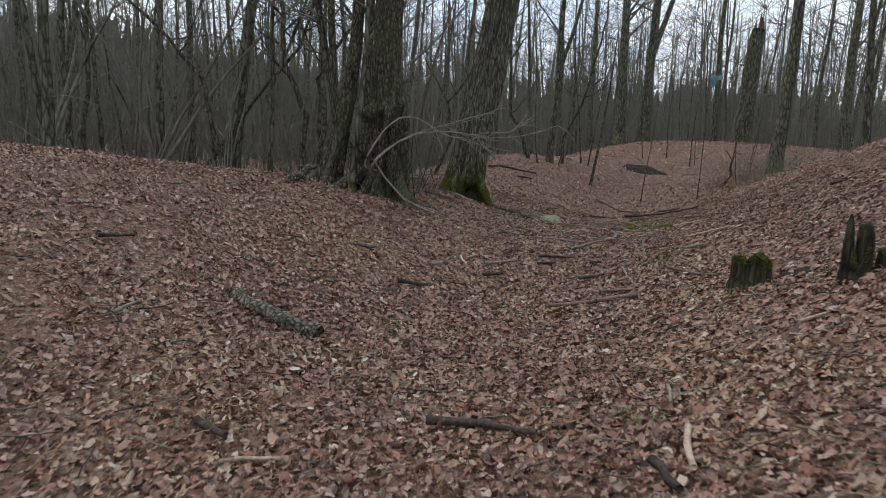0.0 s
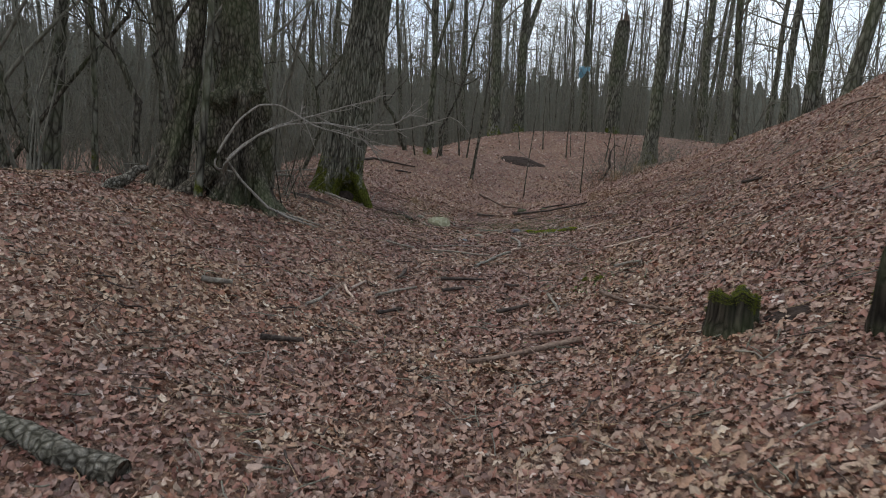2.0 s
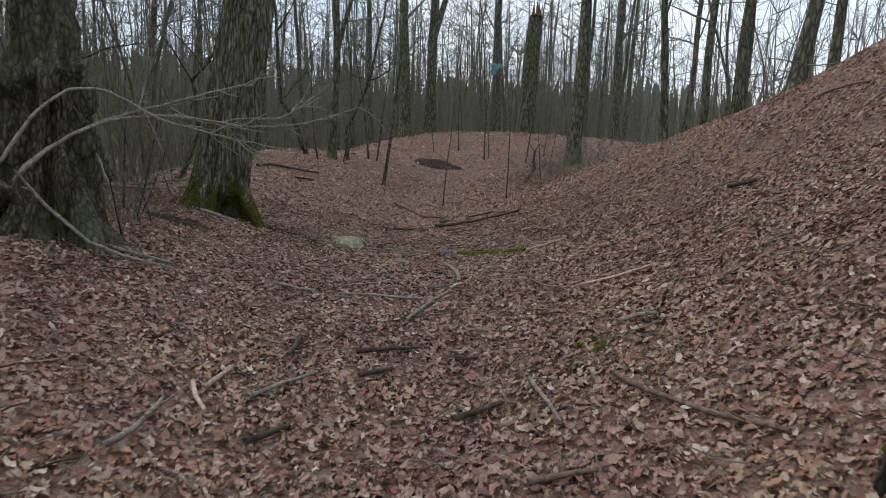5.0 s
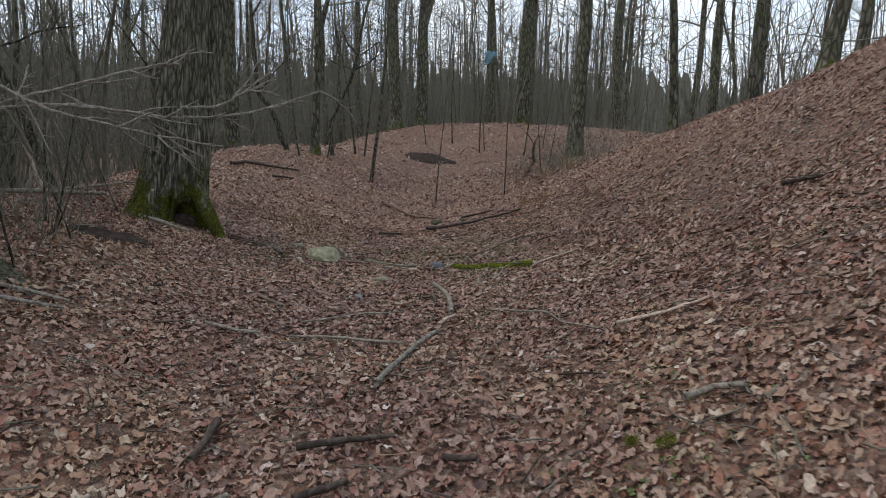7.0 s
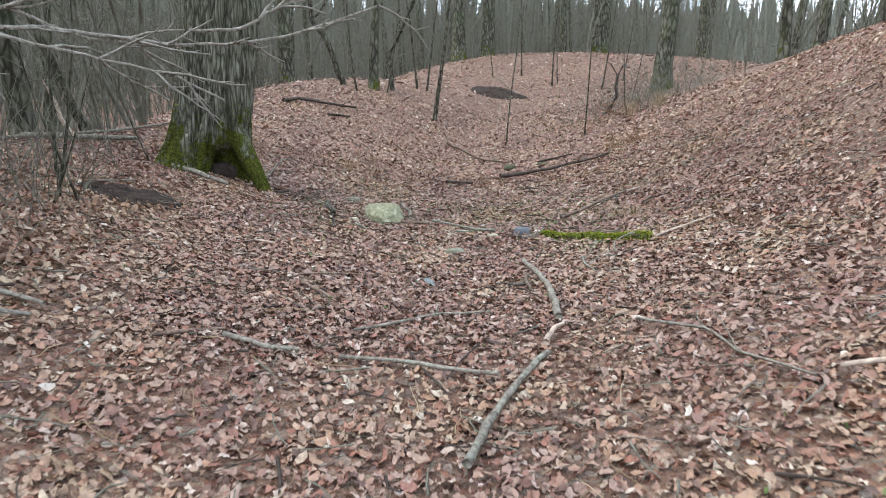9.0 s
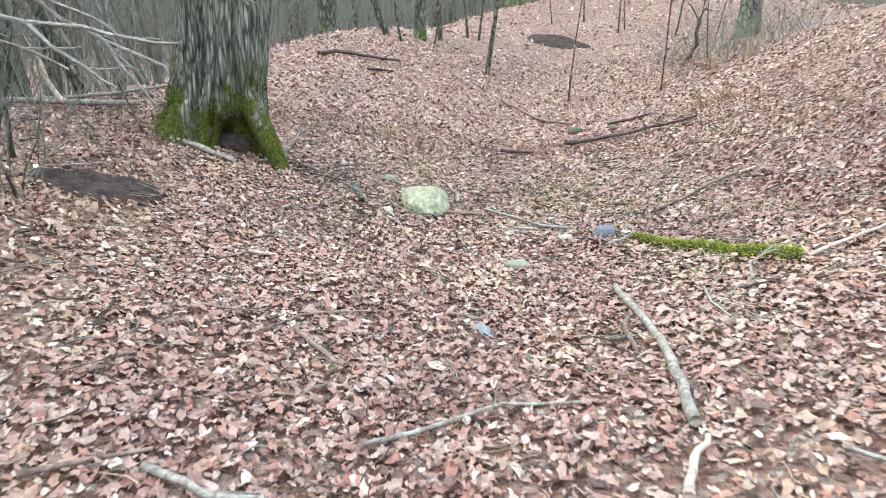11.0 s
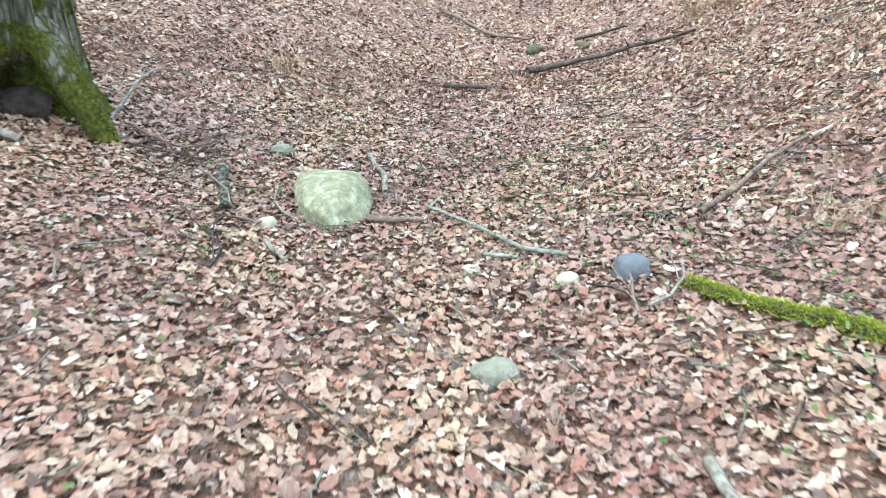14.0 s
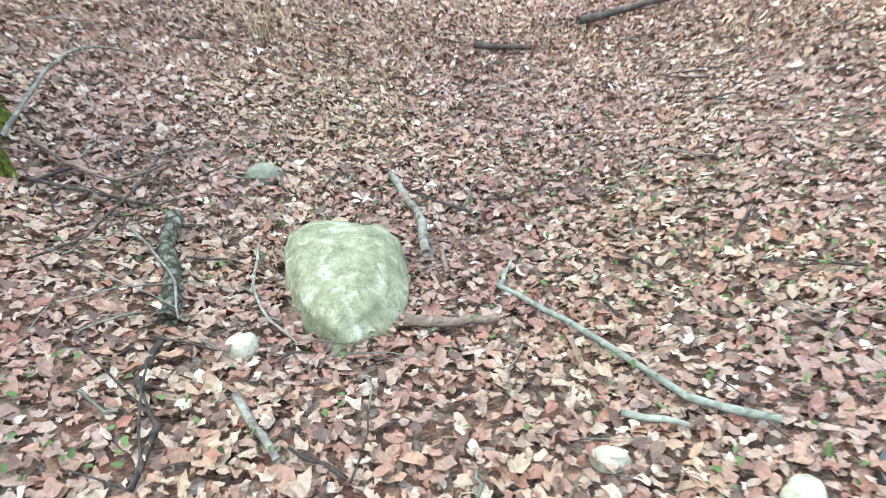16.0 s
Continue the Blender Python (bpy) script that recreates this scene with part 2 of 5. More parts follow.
def triangles(name, verts, tris, material, smooth=False):
    me = bpy.data.meshes.new(name)
    me.vertices.add(len(verts))
    me.vertices.foreach_set("co", np.asarray(verts, np.float32).ravel())
    me.loops.add(tris.size)
    me.loops.foreach_set("vertex_index", tris.astype(np.int32).ravel())
    me.polygons.add(len(tris))
    me.polygons.foreach_set("loop_start", np.arange(0, tris.size, 3, dtype=np.int32))
    me.polygons.foreach_set("loop_total", np.full(len(tris), 3, np.int32))
    if smooth:
        me.polygons.foreach_set("use_smooth", np.ones(len(tris), bool))
    me.materials.append(material)
    me.update(calc_edges=True)
    return me


def part(name, me, parent, label=""):
    ob = new(name, me)
    ob.parent = parent
    return tagged(ob, label) if label else ob


def thing(name, label, category, m=None, group="", kind="", data=None):
    ob = new(name, data)
    if m is not None:
        ob.matrix_basis = m
    return tagged(ob, label, category, group, kind)


# ---- the ground: a shallow valley between a low bank, a steep bank and a mound ----
# each hump: x, y, radius, height
HUMPS = [
    (-9, 3, 4.5, 1.26),
    (-4.5, 1, 3, -1.01),
    (-6, 8, 3.5, 0.55),
    (-2.6, 10.2, 2.6, 0.22),
    (-1.2, 14, 2.4, 0.31),
    (0.2, 18.5, 2.6, 0.39),
    (1.5, 2, 2.5, -0.26),
    (1.2, 6, 2.5, -0.69),
    (2.4, 10, 2.5, -0.3),
    (3, 14, 2.5, -0.48),
    (5, 17.5, 2.8, -0.52),
    (5, 3, 3, 0.23),
    (8, 0, 5, 1.16),
    (5, 7.5, 2.5, 0.01),
    (9, 6, 4, 0.86),
    (7.2, 10.5, 2.5, -0.99),
    (11, 11, 4, 2.85),
    (9.5, 14.5, 2.6, -0.99),
    (13.5, 17.5, 4, 0.85),
    (10, 20, 3, -0),
    (16, 25, 5, 0.62),
    (6, 22, 3, -1.01),
    (3, 26, 4, 1.97),
    (9.5, 27.5, 4, -0.73),
    (9, 33, 4, 1.44),
    (15, 34, 5, 0.74),
    (20, 12, 7, 2.19),
    (-8, 17, 6, 0.36),
    (2, 33, 6, -0.43),
    (22, 36, 8, 1.58),
    (-3, 27, 5, -0.67),
    (8, 41, 6, 0.06),
    (1.25, 15.45, 0.55, -0.10),
]
BASE = 0.18


def height(x, y):
    """The ground's height at x, y (numbers or arrays)."""
    x, y = np.asarray(x, float), np.asarray(y, float)
    z = np.full(np.broadcast(x, y).shape, BASE)
    for cx, cy, r, h in HUMPS:
        z = z + h * np.exp(-((x - cx) ** 2 + (y - cy) ** 2) / (2 * r * r))
    z = z + 0.018 * np.sin(1.9 * x + 1.1 * np.sin(1.3 * y)) * np.sin(2.3 * y + 0.8 * np.sin(1.7 * x))
    z = z + 0.010 * np.sin(5.1 * x + 2.0 * np.sin(3.3 * y)) * np.sin(4.7 * y + 1.3 * np.sin(4.1 * x))
    far = np.hypot(x - 4, y - 14)
    z = z + np.clip((far - 40) / 60, 0, 1) * 0.8 * np.sin(0.07 * x + 1) * np.sin(0.06 * y)
    return z


def ground_at(x, y):
    return float(height(x, y))


def spread(lo, hi, step, reach):
    inner = np.arange(lo, hi + step, step)
    grow = step * np.cumsum(1.16 ** np.arange(1, 60))
    grow = grow[grow < reach]
    return np.concatenate([lo - grow[::-1], inner, hi + grow])


def build_ground():
    xs, ys = spread(-7, 13, 0.16, 420), spread(-2, 26, 0.16, 420)
    gx, gy = np.meshgrid(xs, ys)
    v = np.stack([gx.ravel(), gy.ravel(), height(gx, gy).ravel()], 1)
    nx, ny = len(xs), len(ys)
    i = (np.arange(ny - 1)[:, None] * nx + np.arange(nx - 1)[None]).ravel()
    tris = np.concatenate([np.stack([i, i + 1, i + nx + 1], 1), np.stack([i, i + nx + 1, i + nx], 1)])
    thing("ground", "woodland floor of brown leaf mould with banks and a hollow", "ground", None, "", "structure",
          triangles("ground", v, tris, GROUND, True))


build_ground()


# ---- trees ----
def trunk_skin(h, r, top, seed, furrow, lobes, flare, lean=(0.0, 0.0), rings=110, around=150, burrs=0.0, spread_h=0.45, bend=0.0, foot=0.0, hollow=None):
    """A trunk with root flare and furrowed bark as one mesh; its foot reaches below the ground."""
    verts, k = [], around
    for i in range(rings):
        z = -0.5 + (h + 0.5) * (i / (rings - 1)) ** 1.35
        f = max(0.0, z)
        base = r * (1 - f / h) + top * (f / h)
        for s in range(k):
            w = 2 * math.pi * s / k
            c, d = math.cos(w), math.sin(w)
            q = Vector((c * 2.2, d * 2.2, z * 0.5 + seed))
            lob = sum(a * math.cos(n * w + p) for n, a, p in lobes)
            rr = base * (1 + 0.05 * noise.noise(q)) + flare * math.exp(-max(z, -0.2) / spread_h) * max(0.15, 1 + lob)
            rr += foot * math.exp(-max(z, -0.1) / 0.16) * max(0.0, noise.noise(Vector((c * 2.5, d * 2.5, seed + 9)))) * 2
            u = Vector((c * r * furrow[0], d * r * furrow[0], z * furrow[1] + seed))
            ridge = 1 - abs(noise.noise(u + Vector((noise.noise(u * 0.6), 0, 0)))) * 2.2
            rr += furrow[2] * (ridge - 0.5)
            if hollow and z < hollow[2] * 1.6:
                a = (w - hollow[0] + math.pi) % (2 * math.pi) - math.pi
                rr -= hollow[3] * math.exp(-(a / hollow[1]) ** 2) * max(0.0, 1 - (max(z, 0) / hollow[2]) ** 2)
            if burrs:
                rr += burrs * max(0.0, noise.noise(Vector((c * 3.1, d * 3.1, z * 2.1 + seed * 2)))) * math.exp(-((z - 0.9) / 0.9) ** 2) * 2
                rr += burrs * 0.5 * math.exp(-((z - 1.55 - 0.1 * c) / 0.11) ** 2) * (0.6 + noise.noise(Vector((c * 4, d * 4, z * 9))))
            verts.append((c * rr + lean[0] * f + bend * f * f, d * rr + lean[1] * f, z))
    i = (np.arange(rings - 1)[:, None] * k + np.arange(k)[None]).ravel()
    n = (np.arange(rings - 1)[:, None] * k + ((np.arange(k) + 1) % k)[None]).ravel()
    tris = np.concatenate([np.stack([i, n, n + k], 1), np.stack([i, n + k, i + k], 1)])
    return np.array(verts), tris


def wander(rng, start, way, length, seg, wob, rise=0.0):
    """Points of a branch that starts at start along way, wavering, its tip rising or drooping."""
    pts, p, d = [Vector(start)], Vector(start), Vector(way).normalized()
    for _ in range(seg):
        d = (d + Vector((rng.uniform(-wob, wob), rng.uniform(-wob, wob), rng.uniform(-wob, wob) + rise))).normalized()
        p = p + d * (length / seg)
        pts.append(p.copy())
    return pts


def taper(r0, r1, n):
    return [r0 + (r1 - r0) * i / (n - 1) for i in range(n)]


def sprays(geo, rng, pts, r, count, length, depth=1, rise=0.05, sides=3):
    """Side twigs along a branch."""
    for _ in range(count):
        k = rng.randrange(max(1, len(pts) // 3), len(pts))
        d = (pts[k] - pts[k - 1]).normalized()
        side = Vector((rng.uniform(-1, 1), rng.uniform(-1, 1), rng.uniform(-0.5, 0.9)))
        ln = length * rng.uniform(0.5, 1.2)
        q = wander(rng, pts[k], d * 0.8 + side, ln, 3, 0.28, rise)
        geo.tube(q, taper(r, r * 0.3, 4), sides, False)
        if depth:
            sprays(geo, rng, q, r * 0.6, 2, ln * 0.5, depth - 1, rise, sides)


def grown(seed, h, r, lean=(0, 0), first=0.25, limbs=13, limb_len=3.0, fork=False, wob=0.05, low=4, depth=1):
    """A bare woodland tree: trunk and crown geometry."""
    rng = random.Random(seed)
    trunk, crown = Geo(), Geo()
    seg = 16
    pts, x, y = [], 0.0, 0.0
    for i in range(seg + 1):
        z = -0.4 + (h + 0.4) * i / seg
        x += rng.uniform(-wob, wob) + lean[0] * h / seg
        y += rng.uniform(-wob, wob) + lean[1] * h / seg
        pts.append(Vector((x, y, z)))
    radii = [r * (1.0 - 0.85 * (i / seg) ** 1.1) * (1.5 if i == 0 else 1.12 if i == 1 else 1.0) for i in range(seg + 1)]
    trunk.tube(pts, radii, 10)
    if fork:
        k = 4
        q = wander(rng, pts[k], (0.35 * rng.choice((-1, 1)), 0.2, 1), h * 0.6, 9, 0.06, 0.05)
        trunk.tube(q, taper(radii[k] * 0.75, 0.03, 10), 8)
        sprays(crown, rng, q, r * 0.12, 12, 1.6, 1)
    for _ in range(limbs):
        f = rng.uniform(first, 0.97)
        k = min(seg - 1, int(f * seg))
        p = pts[k].lerp(pts[k + 1], f * seg - k)
        w = rng.uniform(0, 2 * math.pi)
        ln = limb_len * rng.uniform(0.5, 1.2) * (1.15 - 0.6 * f)
        rr = radii[k] * rng.uniform(0.22, 0.42)
        q = wander(rng, p, (math.cos(w), math.sin(w), rng.uniform(0.2, 1.0)), ln, 6, 0.16, 0.06)
        crown.tube(q, taper(rr, rr * 0.2, 7), 5 if depth else 3, False)
        sprays(crown, rng, q, max(0.009 if depth else 0.014, rr * 0.3), 5 if depth else 7, ln * 0.5, depth)
    for _ in range(low):
        f = rng.uniform(0.06, 0.3)
        k = int(f * seg)
        w = rng.uniform(0, 2 * math.pi)
        q = wander(rng, pts[k], (math.cos(w), math.sin(w), rng.uniform(-0.2, 0.5)), rng.uniform(0.7, 2.2), 5, 0.25, 0.03)
        crown.tube(q, taper(r * 0.10, 0.006, 6), 4, False)
        sprays(crown, rng, q, 0.007, 4, 0.7, 1)
    return trunk, crown


def shrub(seed, h, stems, r, splay, m, wob=0.12):
    """A bare bush of several stems, with a crown of twigs."""
    rng = random.Random(seed)
    root = thing("understorey_bush", "leafless brown many-stemmed bush under the trees", "bush", m, "bushes under the trees")
    twigs = Geo()
    for _ in range(stems):
        w = rng.uniform(0, 2 * math.pi)
        s = rng.uniform(0.1, splay)
        q = wander(rng, (0.12 * math.cos(w), 0.12 * math.sin(w), -0.15), (s * math.cos(w), s * math.sin(w), 1), h * rng.uniform(0.6, 1.1), 8, wob, 0.02)
        rr = r * rng.uniform(0.5, 1.2)
        wood = Geo()
        wood.tube(q, taper(rr, rr * 0.2, 9), 5, False)
        part("stem", wood.mesh("stem", BRUSH_BARK), root)
        sprays(twigs, rng, q, max(0.006, rr * 0.28), 7, h * 0.28, 1)
    part("crown", twigs.mesh("crown", BRUSH_BARK), root)
    return root


def tree_thing(name, label, category, geo, m, group, barks=(None, None), parts=("trunk", "crown")):
    root = thing(name, label, category, m, group)
    part(parts[0], geo[0].mesh(parts[0], barks[0] or TREE_BARK), root)
    part(parts[1], geo[1].mesh(parts[1], barks[1] or TWIG_BARK), root)
    return root


def stand(x, y, turn=0.0, size=1.0, tilt=(0.0, 0.0), sink=0.0):
    return pose(x, y, ground_at(x, y) - sink, tilt[0], tilt[1], turn) @ Matrix.Scale(size, 4)


def fuzz(points, normals, rng, count, size, spread_out=0.6):
    """Short moss blades over a surface given by points and normals."""
    idx = rng.integers(0, len(points), count)
    p, n = points[idx], normals[idx]
    p = p + rng.normal(0, size * 0.7, p.shape)
    d = n + rng.normal(0, spread_out, n.shape)
    d /= np.linalg.norm(d, axis=1, keepdims=True)
    s = np.cross(d, rng.normal(0, 1, d.shape))
    s /= np.linalg.norm(s, axis=1, keepdims=True)
    ln = size * rng.uniform(0.6, 1.6, (count, 1))
    v = np.stack([p - s * size * 0.22, p + s * size * 0.22, p + d * ln], 1).reshape(-1, 3)
    return v, np.arange(count * 3).reshape(-1, 3)


# the two great oaks
def burred_oak():
    x, y = -1.09, 11.35
    root = thing("oak_tree", "old burred oak with twin stems and rough dark bark", "tree", pose(x, y, ground_at(x, y) - 0.08))
    lobes = [(3, 0.45, 0.4), (5, 0.4, 1.2), (8, 0.25, 0.3)]
    v, t = trunk_skin(9.0, 0.235, 0.20, 3.7, (17, 3.6, 0.034), lobes, 0.22, (0.02, 0.0), 130, 170, 0.30, 0.36, 0.0, 0.12)
    part("trunk", triangles("trunk", v, t, ROUGH_BARK, True), root)
    lobes = [(2, 0.3, 2.4), (5, 0.5, 0.7)]
    v, t = trunk_skin(6.5, 0.125, 0.07, 8.1, (18, 2.2, 0.025), lobes, 0.26, (0.33, 0.01), 90, 90, 0.05, 0.40, -0.046, 0.1)
    v += np.array((-1.05, 0.10, 0.06))
    part("stem", triangles("stem", v, t, ROUGH_BARK, True), root, "slimmer dark furrowed side stem")
    for pts in ([(0.18, -0.12, 0.7), (0.30, -0.28, 0.35), (0.42, -0.42, 0.1), (0.52, -0.56, -0.12)], [(-0.30, -0.1, 0.5), (-0.62, -0.22, 0.25), (-0.95, -0.30, 0.08), (-1.25, -0.34, -0.1)],
                [(-1.0, 0.12, 0.5), (-1.18, 0.05, 0.25), (-1.4, 0.0, 0.05), (-1.6, 0.0, -0.12)]):
        arm = Geo()
        arm.tube(pts, [0.14, 0.13, 0.10, 0.06], 12)
        part("root", arm.mesh("root", ROUGH_BARK), root)
    rod = Geo()
    rod.tube([(-0.50, -0.40, -0.1), (-0.44, -0.42, 0.5), (-0.37, -0.42, 1.2), (-0.29, -0.38, 2.2), (-0.22, -0.34, 3.6), (-0.15, -0.30, 5.4)],
             [0.065, 0.055, 0.05, 0.045, 0.035, 0.015], 10)
    part("shoot", rod.mesh("shoot", TREE_BARK), root, "smooth young stem against the trunk")
    rng = random.Random(12)
    crown = Geo()
    for k in range(16):
        z = rng.uniform(4.6, 8.8)
        w = rng.uniform(0, 6.28)
        q = wander(rng, (0.03 * z, 0, z), (math.cos(w), math.sin(w), rng.uniform(0.2, 0.9)), rng.uniform(2.5, 4.5), 7, 0.15, 0.07)
        crown.tube(q, taper(0.11, 0.02, 8), 6, False)
        sprays(crown, rng, q, 0.02, 8, 1.6, 1)
    for w, z, ln in ((0.2, 2.3, 1.6), (0.9, 2.9, 2.0), (2.6, 2.6, 1.7), (3.6, 3.2, 2.2), (5.6, 3.4, 1.9)):
        q = wander(rng, (0.35 * math.cos(w), 0.35 * math.sin(w), z), (math.cos(w), math.sin(w), 0.5), ln, 7, 0.2, 0.06)
        crown.tube(q, taper(0.022, 0.005, 8), 5, False)
        sprays(crown, rng, q, 0.007, 5, 0.5, 1)
    part("crown", crown.mesh("crown", TWIG_BARK), root)


def mossy_oak():
    x, y = 0.45, 15.95
    root = thing("oak_tree", "tall leaning oak with deeply furrowed grey bark and a mossy foot", "tree", pose(x, y, ground_at(x, y) - 0.05))
    lobes = [(1, -0.5, 0.0), (3, 0.25, 0.9), (5, 0.25, 0.2)]
    v, t = trunk_skin(10.0, 0.45, 0.27, 1.3, (21, 1.3, 0.06), lobes, 0.17, (0.185, 0.0), 130, 190, 0.0, 0.36, -0.002, 0.05, (-1.10, 0.42, 0.38, 0.44))
    part("trunk", triangles("trunk", v, t, OAK_BARK, True), root)
    near_foot = (v[:, 2] > -0.05) & (v[:, 2] < 0.95)
    skin = v[near_foot]
    patchy = np.array([noise.noise(Vector(p) * 3.1 + Vector((4.0, 0, 0))) + 0.5 * noise.noise(Vector(p) * 9) for p in skin])
    in_hollow = (np.abs(np.arctan2(skin[:, 1], skin[:, 0] - 0.185 * skin[:, 2]) + 1.10) < 0.36) & (skin[:, 2] < 0.30)
    skin = skin[(patchy > 0.9 * (skin[:, 2] - 0.42)) & ~in_hollow]
    out = np.stack([skin[:, 0] - 0.185 * skin[:, 2], skin[:, 1], np.full(len(skin), 0.15)], 1)
    out /= np.linalg.norm(out, axis=1, keepdims=True)
    arm = [(0.30, -0.14, 0.75), (0.42, -0.27, 0.42), (0.55, -0.40, 0.14), (0.66, -0.51, -0.10), (0.76, -0.60, -0.32)]
    arm_r = [0.11, 0.125, 0.11, 0.085, 0.05]
    rot = Geo()
    rot.tube([(0.06, -0.24, -0.02), (0.14, -0.26, 0.02), (0.24, -0.26, 0.02), (0.34, -0.24, -0.02)], [0.09, 0.13, 0.14, 0.10], 10)
    part("cavity", rot.mesh("cavity", SOIL), root, "dark crumbling rot in the hollow foot")
    root_arm = Geo()
    root_arm.tube(arm, arm_r, 14)
    part("root", root_arm.mesh("root", OAK_BARK), root)
    on_arm, arm_out = [], []
    for (a, b), (ra, rb) in zip(zip(arm, arm[1:]), zip(arm_r, arm_r[1:])):
        for k in range(12):
            for w in np.linspace(-0.6, math.pi - 0.2, 12):
                d = np.array((0.75 * math.cos(w), -0.35 - 0.3 * math.cos(w), math.sin(w)))
                d /= np.linalg.norm(d)
                on_arm.append(np.array(a) + (np.array(b) - np.array(a)) * k / 12 + d * (ra + (rb - ra) * k / 12))
                arm_out.append(d)
    mv, mt = fuzz(np.concatenate([skin, on_arm]), np.concatenate([out, arm_out]), np.random.default_rng(33), 22000, 0.013)
    part("moss", triangles("moss", mv, mt, MOSS), root, "thick yellow-green moss on the foot")
    rng = random.Random(21)
    crown = Geo()
    for k in range(18):
        z = rng.uniform(5.4, 9.8)
        w = rng.uniform(0, 6.28)
        q = wander(rng, (0.185 * z - 0.002 * z * z, 0, z), (math.cos(w), math.sin(w), rng.uniform(0.2, 0.9)), rng.uniform(2.5, 4.8), 7, 0.15, 0.07)
        crown.tube(q, taper(0.12, 0.02, 8), 6, False)
        sprays(crown, rng, q, 0.02, 8, 1.7, 1)
    part("crown", crown.mesh("crown", TWIG_BARK), root)


burred_oak()
mossy_oak()


# trees that stand apart: x, y, radius, height, lean x, lean y, forked
def single_tree(seed, x, y, r, h, lx=0.0, ly=0.0, fork=False, label="bare woodland tree with grey-brown bark", low=4, wob=0.05):
    tree_thing("forest_tree", label, "tree", grown(seed, h, r, (lx, ly), 0.3, 15, 3.2, fork, wob, low), stand(x, y), "trees of the wood")


LONE = [(12.4, 24.5, 0.32, 17, 0.05, 0.0, False), (2.0, 29.0, 0.30, 17, 0.0, 0.0, False), 
        (4.08, 25.4, 0.16, 14, 0.03, 0.0, True), (9.3, 34.5, 0.34, 18, -0.01, 0.0, False), (10.4, 34.6, 0.34, 18, 0.03, 0.0, True),
        (15.8, 38.4, 0.24, 18, 0.0, 0.0, False), (21.2, 35.0, 0.34, 18, 0.0, 0.0, False), (13.6, 21.1, 0.17, 13, -0.05, 0.0, False),
        (19.0, 27.0, 0.18, 15, 0.05, 0.0, False), (18.3, 25.0, 0.23, 16, 0.05, 0.0, False), (15.0, 19.9, 0.22, 16, 0.05, 0.0, False),
        (16.0, 20.4, 0.12, 13, -0.01, 0.0, False), (12.1, 15.4, 0.20, 16, 0.12, -0.03, False), (15.1, 16.8, 0.18, 14, 0.03, 0.0, False),
        (-7.9, 18.3, 0.14, 15, 0.0, 0.0, False), (-7.5, 12.6, 0.14, 14, -0.02, 0.0, False),
        (-8.6, 22.4, 0.17, 16, 0.0, 0.0, False), (-3.7, 14.5, 0.07, 9, -0.04, 0.0, True)]
for k, (x, y, r, h, lx, ly, fork) in enumerate(LONE):
    single_tree(40 + k, x, y, r * 0.8, h, lx, ly, fork)


def crooked_tree(x, y, bends, r, seed, label="dark crooked slender tree with bare twigs"):
    """A slender tree whose stem kinks from bend to bend."""
    rng = random.Random(seed)
    root = thing("crooked_tree", label, "tree", stand(x, y), "trees of the wood")
    pts = [Vector((0, 0, -0.2)), *[Vector((a, 0.1 * rng.uniform(-1, 1), z)) for a, z in bends]]
    fine = [a.lerp(b, i / 4) + Vector((rng.uniform(-1, 1), rng.uniform(-1, 1), 0)) * r * 0.4 for a, b in zip(pts, pts[1:]) for i in range(4)] + [pts[-1]]
    trunk, crown = Geo(), Geo()
    trunk.tube(fine, taper(r, r * 0.3, len(fine)), 8)
    for _ in range(7):
        k = rng.randrange(len(fine) // 3, len(fine))
        w = rng.uniform(0, 6.28)
        q = wander(rng, fine[k], (math.cos(w), 0.6 * math.sin(w), rng.uniform(0.1, 1.1)), rng.uniform(0.8, 2.2), 6, 0.25, 0.05)
        crown.tube(q, taper(r * 0.35, 0.006, 7), 5, False)
        sprays(crown, rng, q, 0.008, 5, 0.7, 1)
    part("trunk", trunk.mesh("trunk", CROOKED_BARK), root)
    part("crown", crown.mesh("crown", CROOKED_BARK), root)


crooked_tree(3.35, 25.4, ((-0.35, 0.95), (-0.8, 1.65), (-0.87, 3.2), (-0.95, 5.0), (-1.3, 7.5)), 0.085, 1)
crooked_tree(4.7, 25.6, ((-0.05, 1.0), (0.6, 2.2), (0.9, 3.6), (1.3, 5.5), (1.2, 8.0)), 0.07, 2)
crooked_tree(-3.0, 15.0, ((0.3, 1.2), (0.1, 2.2), (0.7, 3.2), (1.5, 4.2), (1.7, 6.0)), 0.06, 3)
crooked_tree(-1.2, 17.5, ((-0.4, 1.3), (-0.9, 2.4), (-0.8, 3.4), (-1.8, 4.8), (-2.0, 6.5)), 0.07, 4)
crooked_tree(-4.4, 13.9, ((-0.5, 1.0), (-0.7, 2.0), (-1.6, 3.0), (-2.6, 3.8), (-3.0, 5.5)), 0.06, 5)
crooked_tree(-5.6, 14.6, ((0.7, 0.8), (1.5, 1.9), (2.4, 2.9), (2.8, 4.2), (3.4, 6.0)), 0.055, 6)
crooked_tree(-2.9, 13.3, ((0.1, 1.2), (-0.3, 2.2), (-0.4, 3.4), (-0.9, 4.6), (-0.8, 6.5)), 0.07, 7)
crooked_tree(-0.3, 20.0, ((0.5, 1.1), (0.4, 2.2), (1.2, 3.3), (1.4, 5.0), (1.1, 7.0)), 0.06, 8)


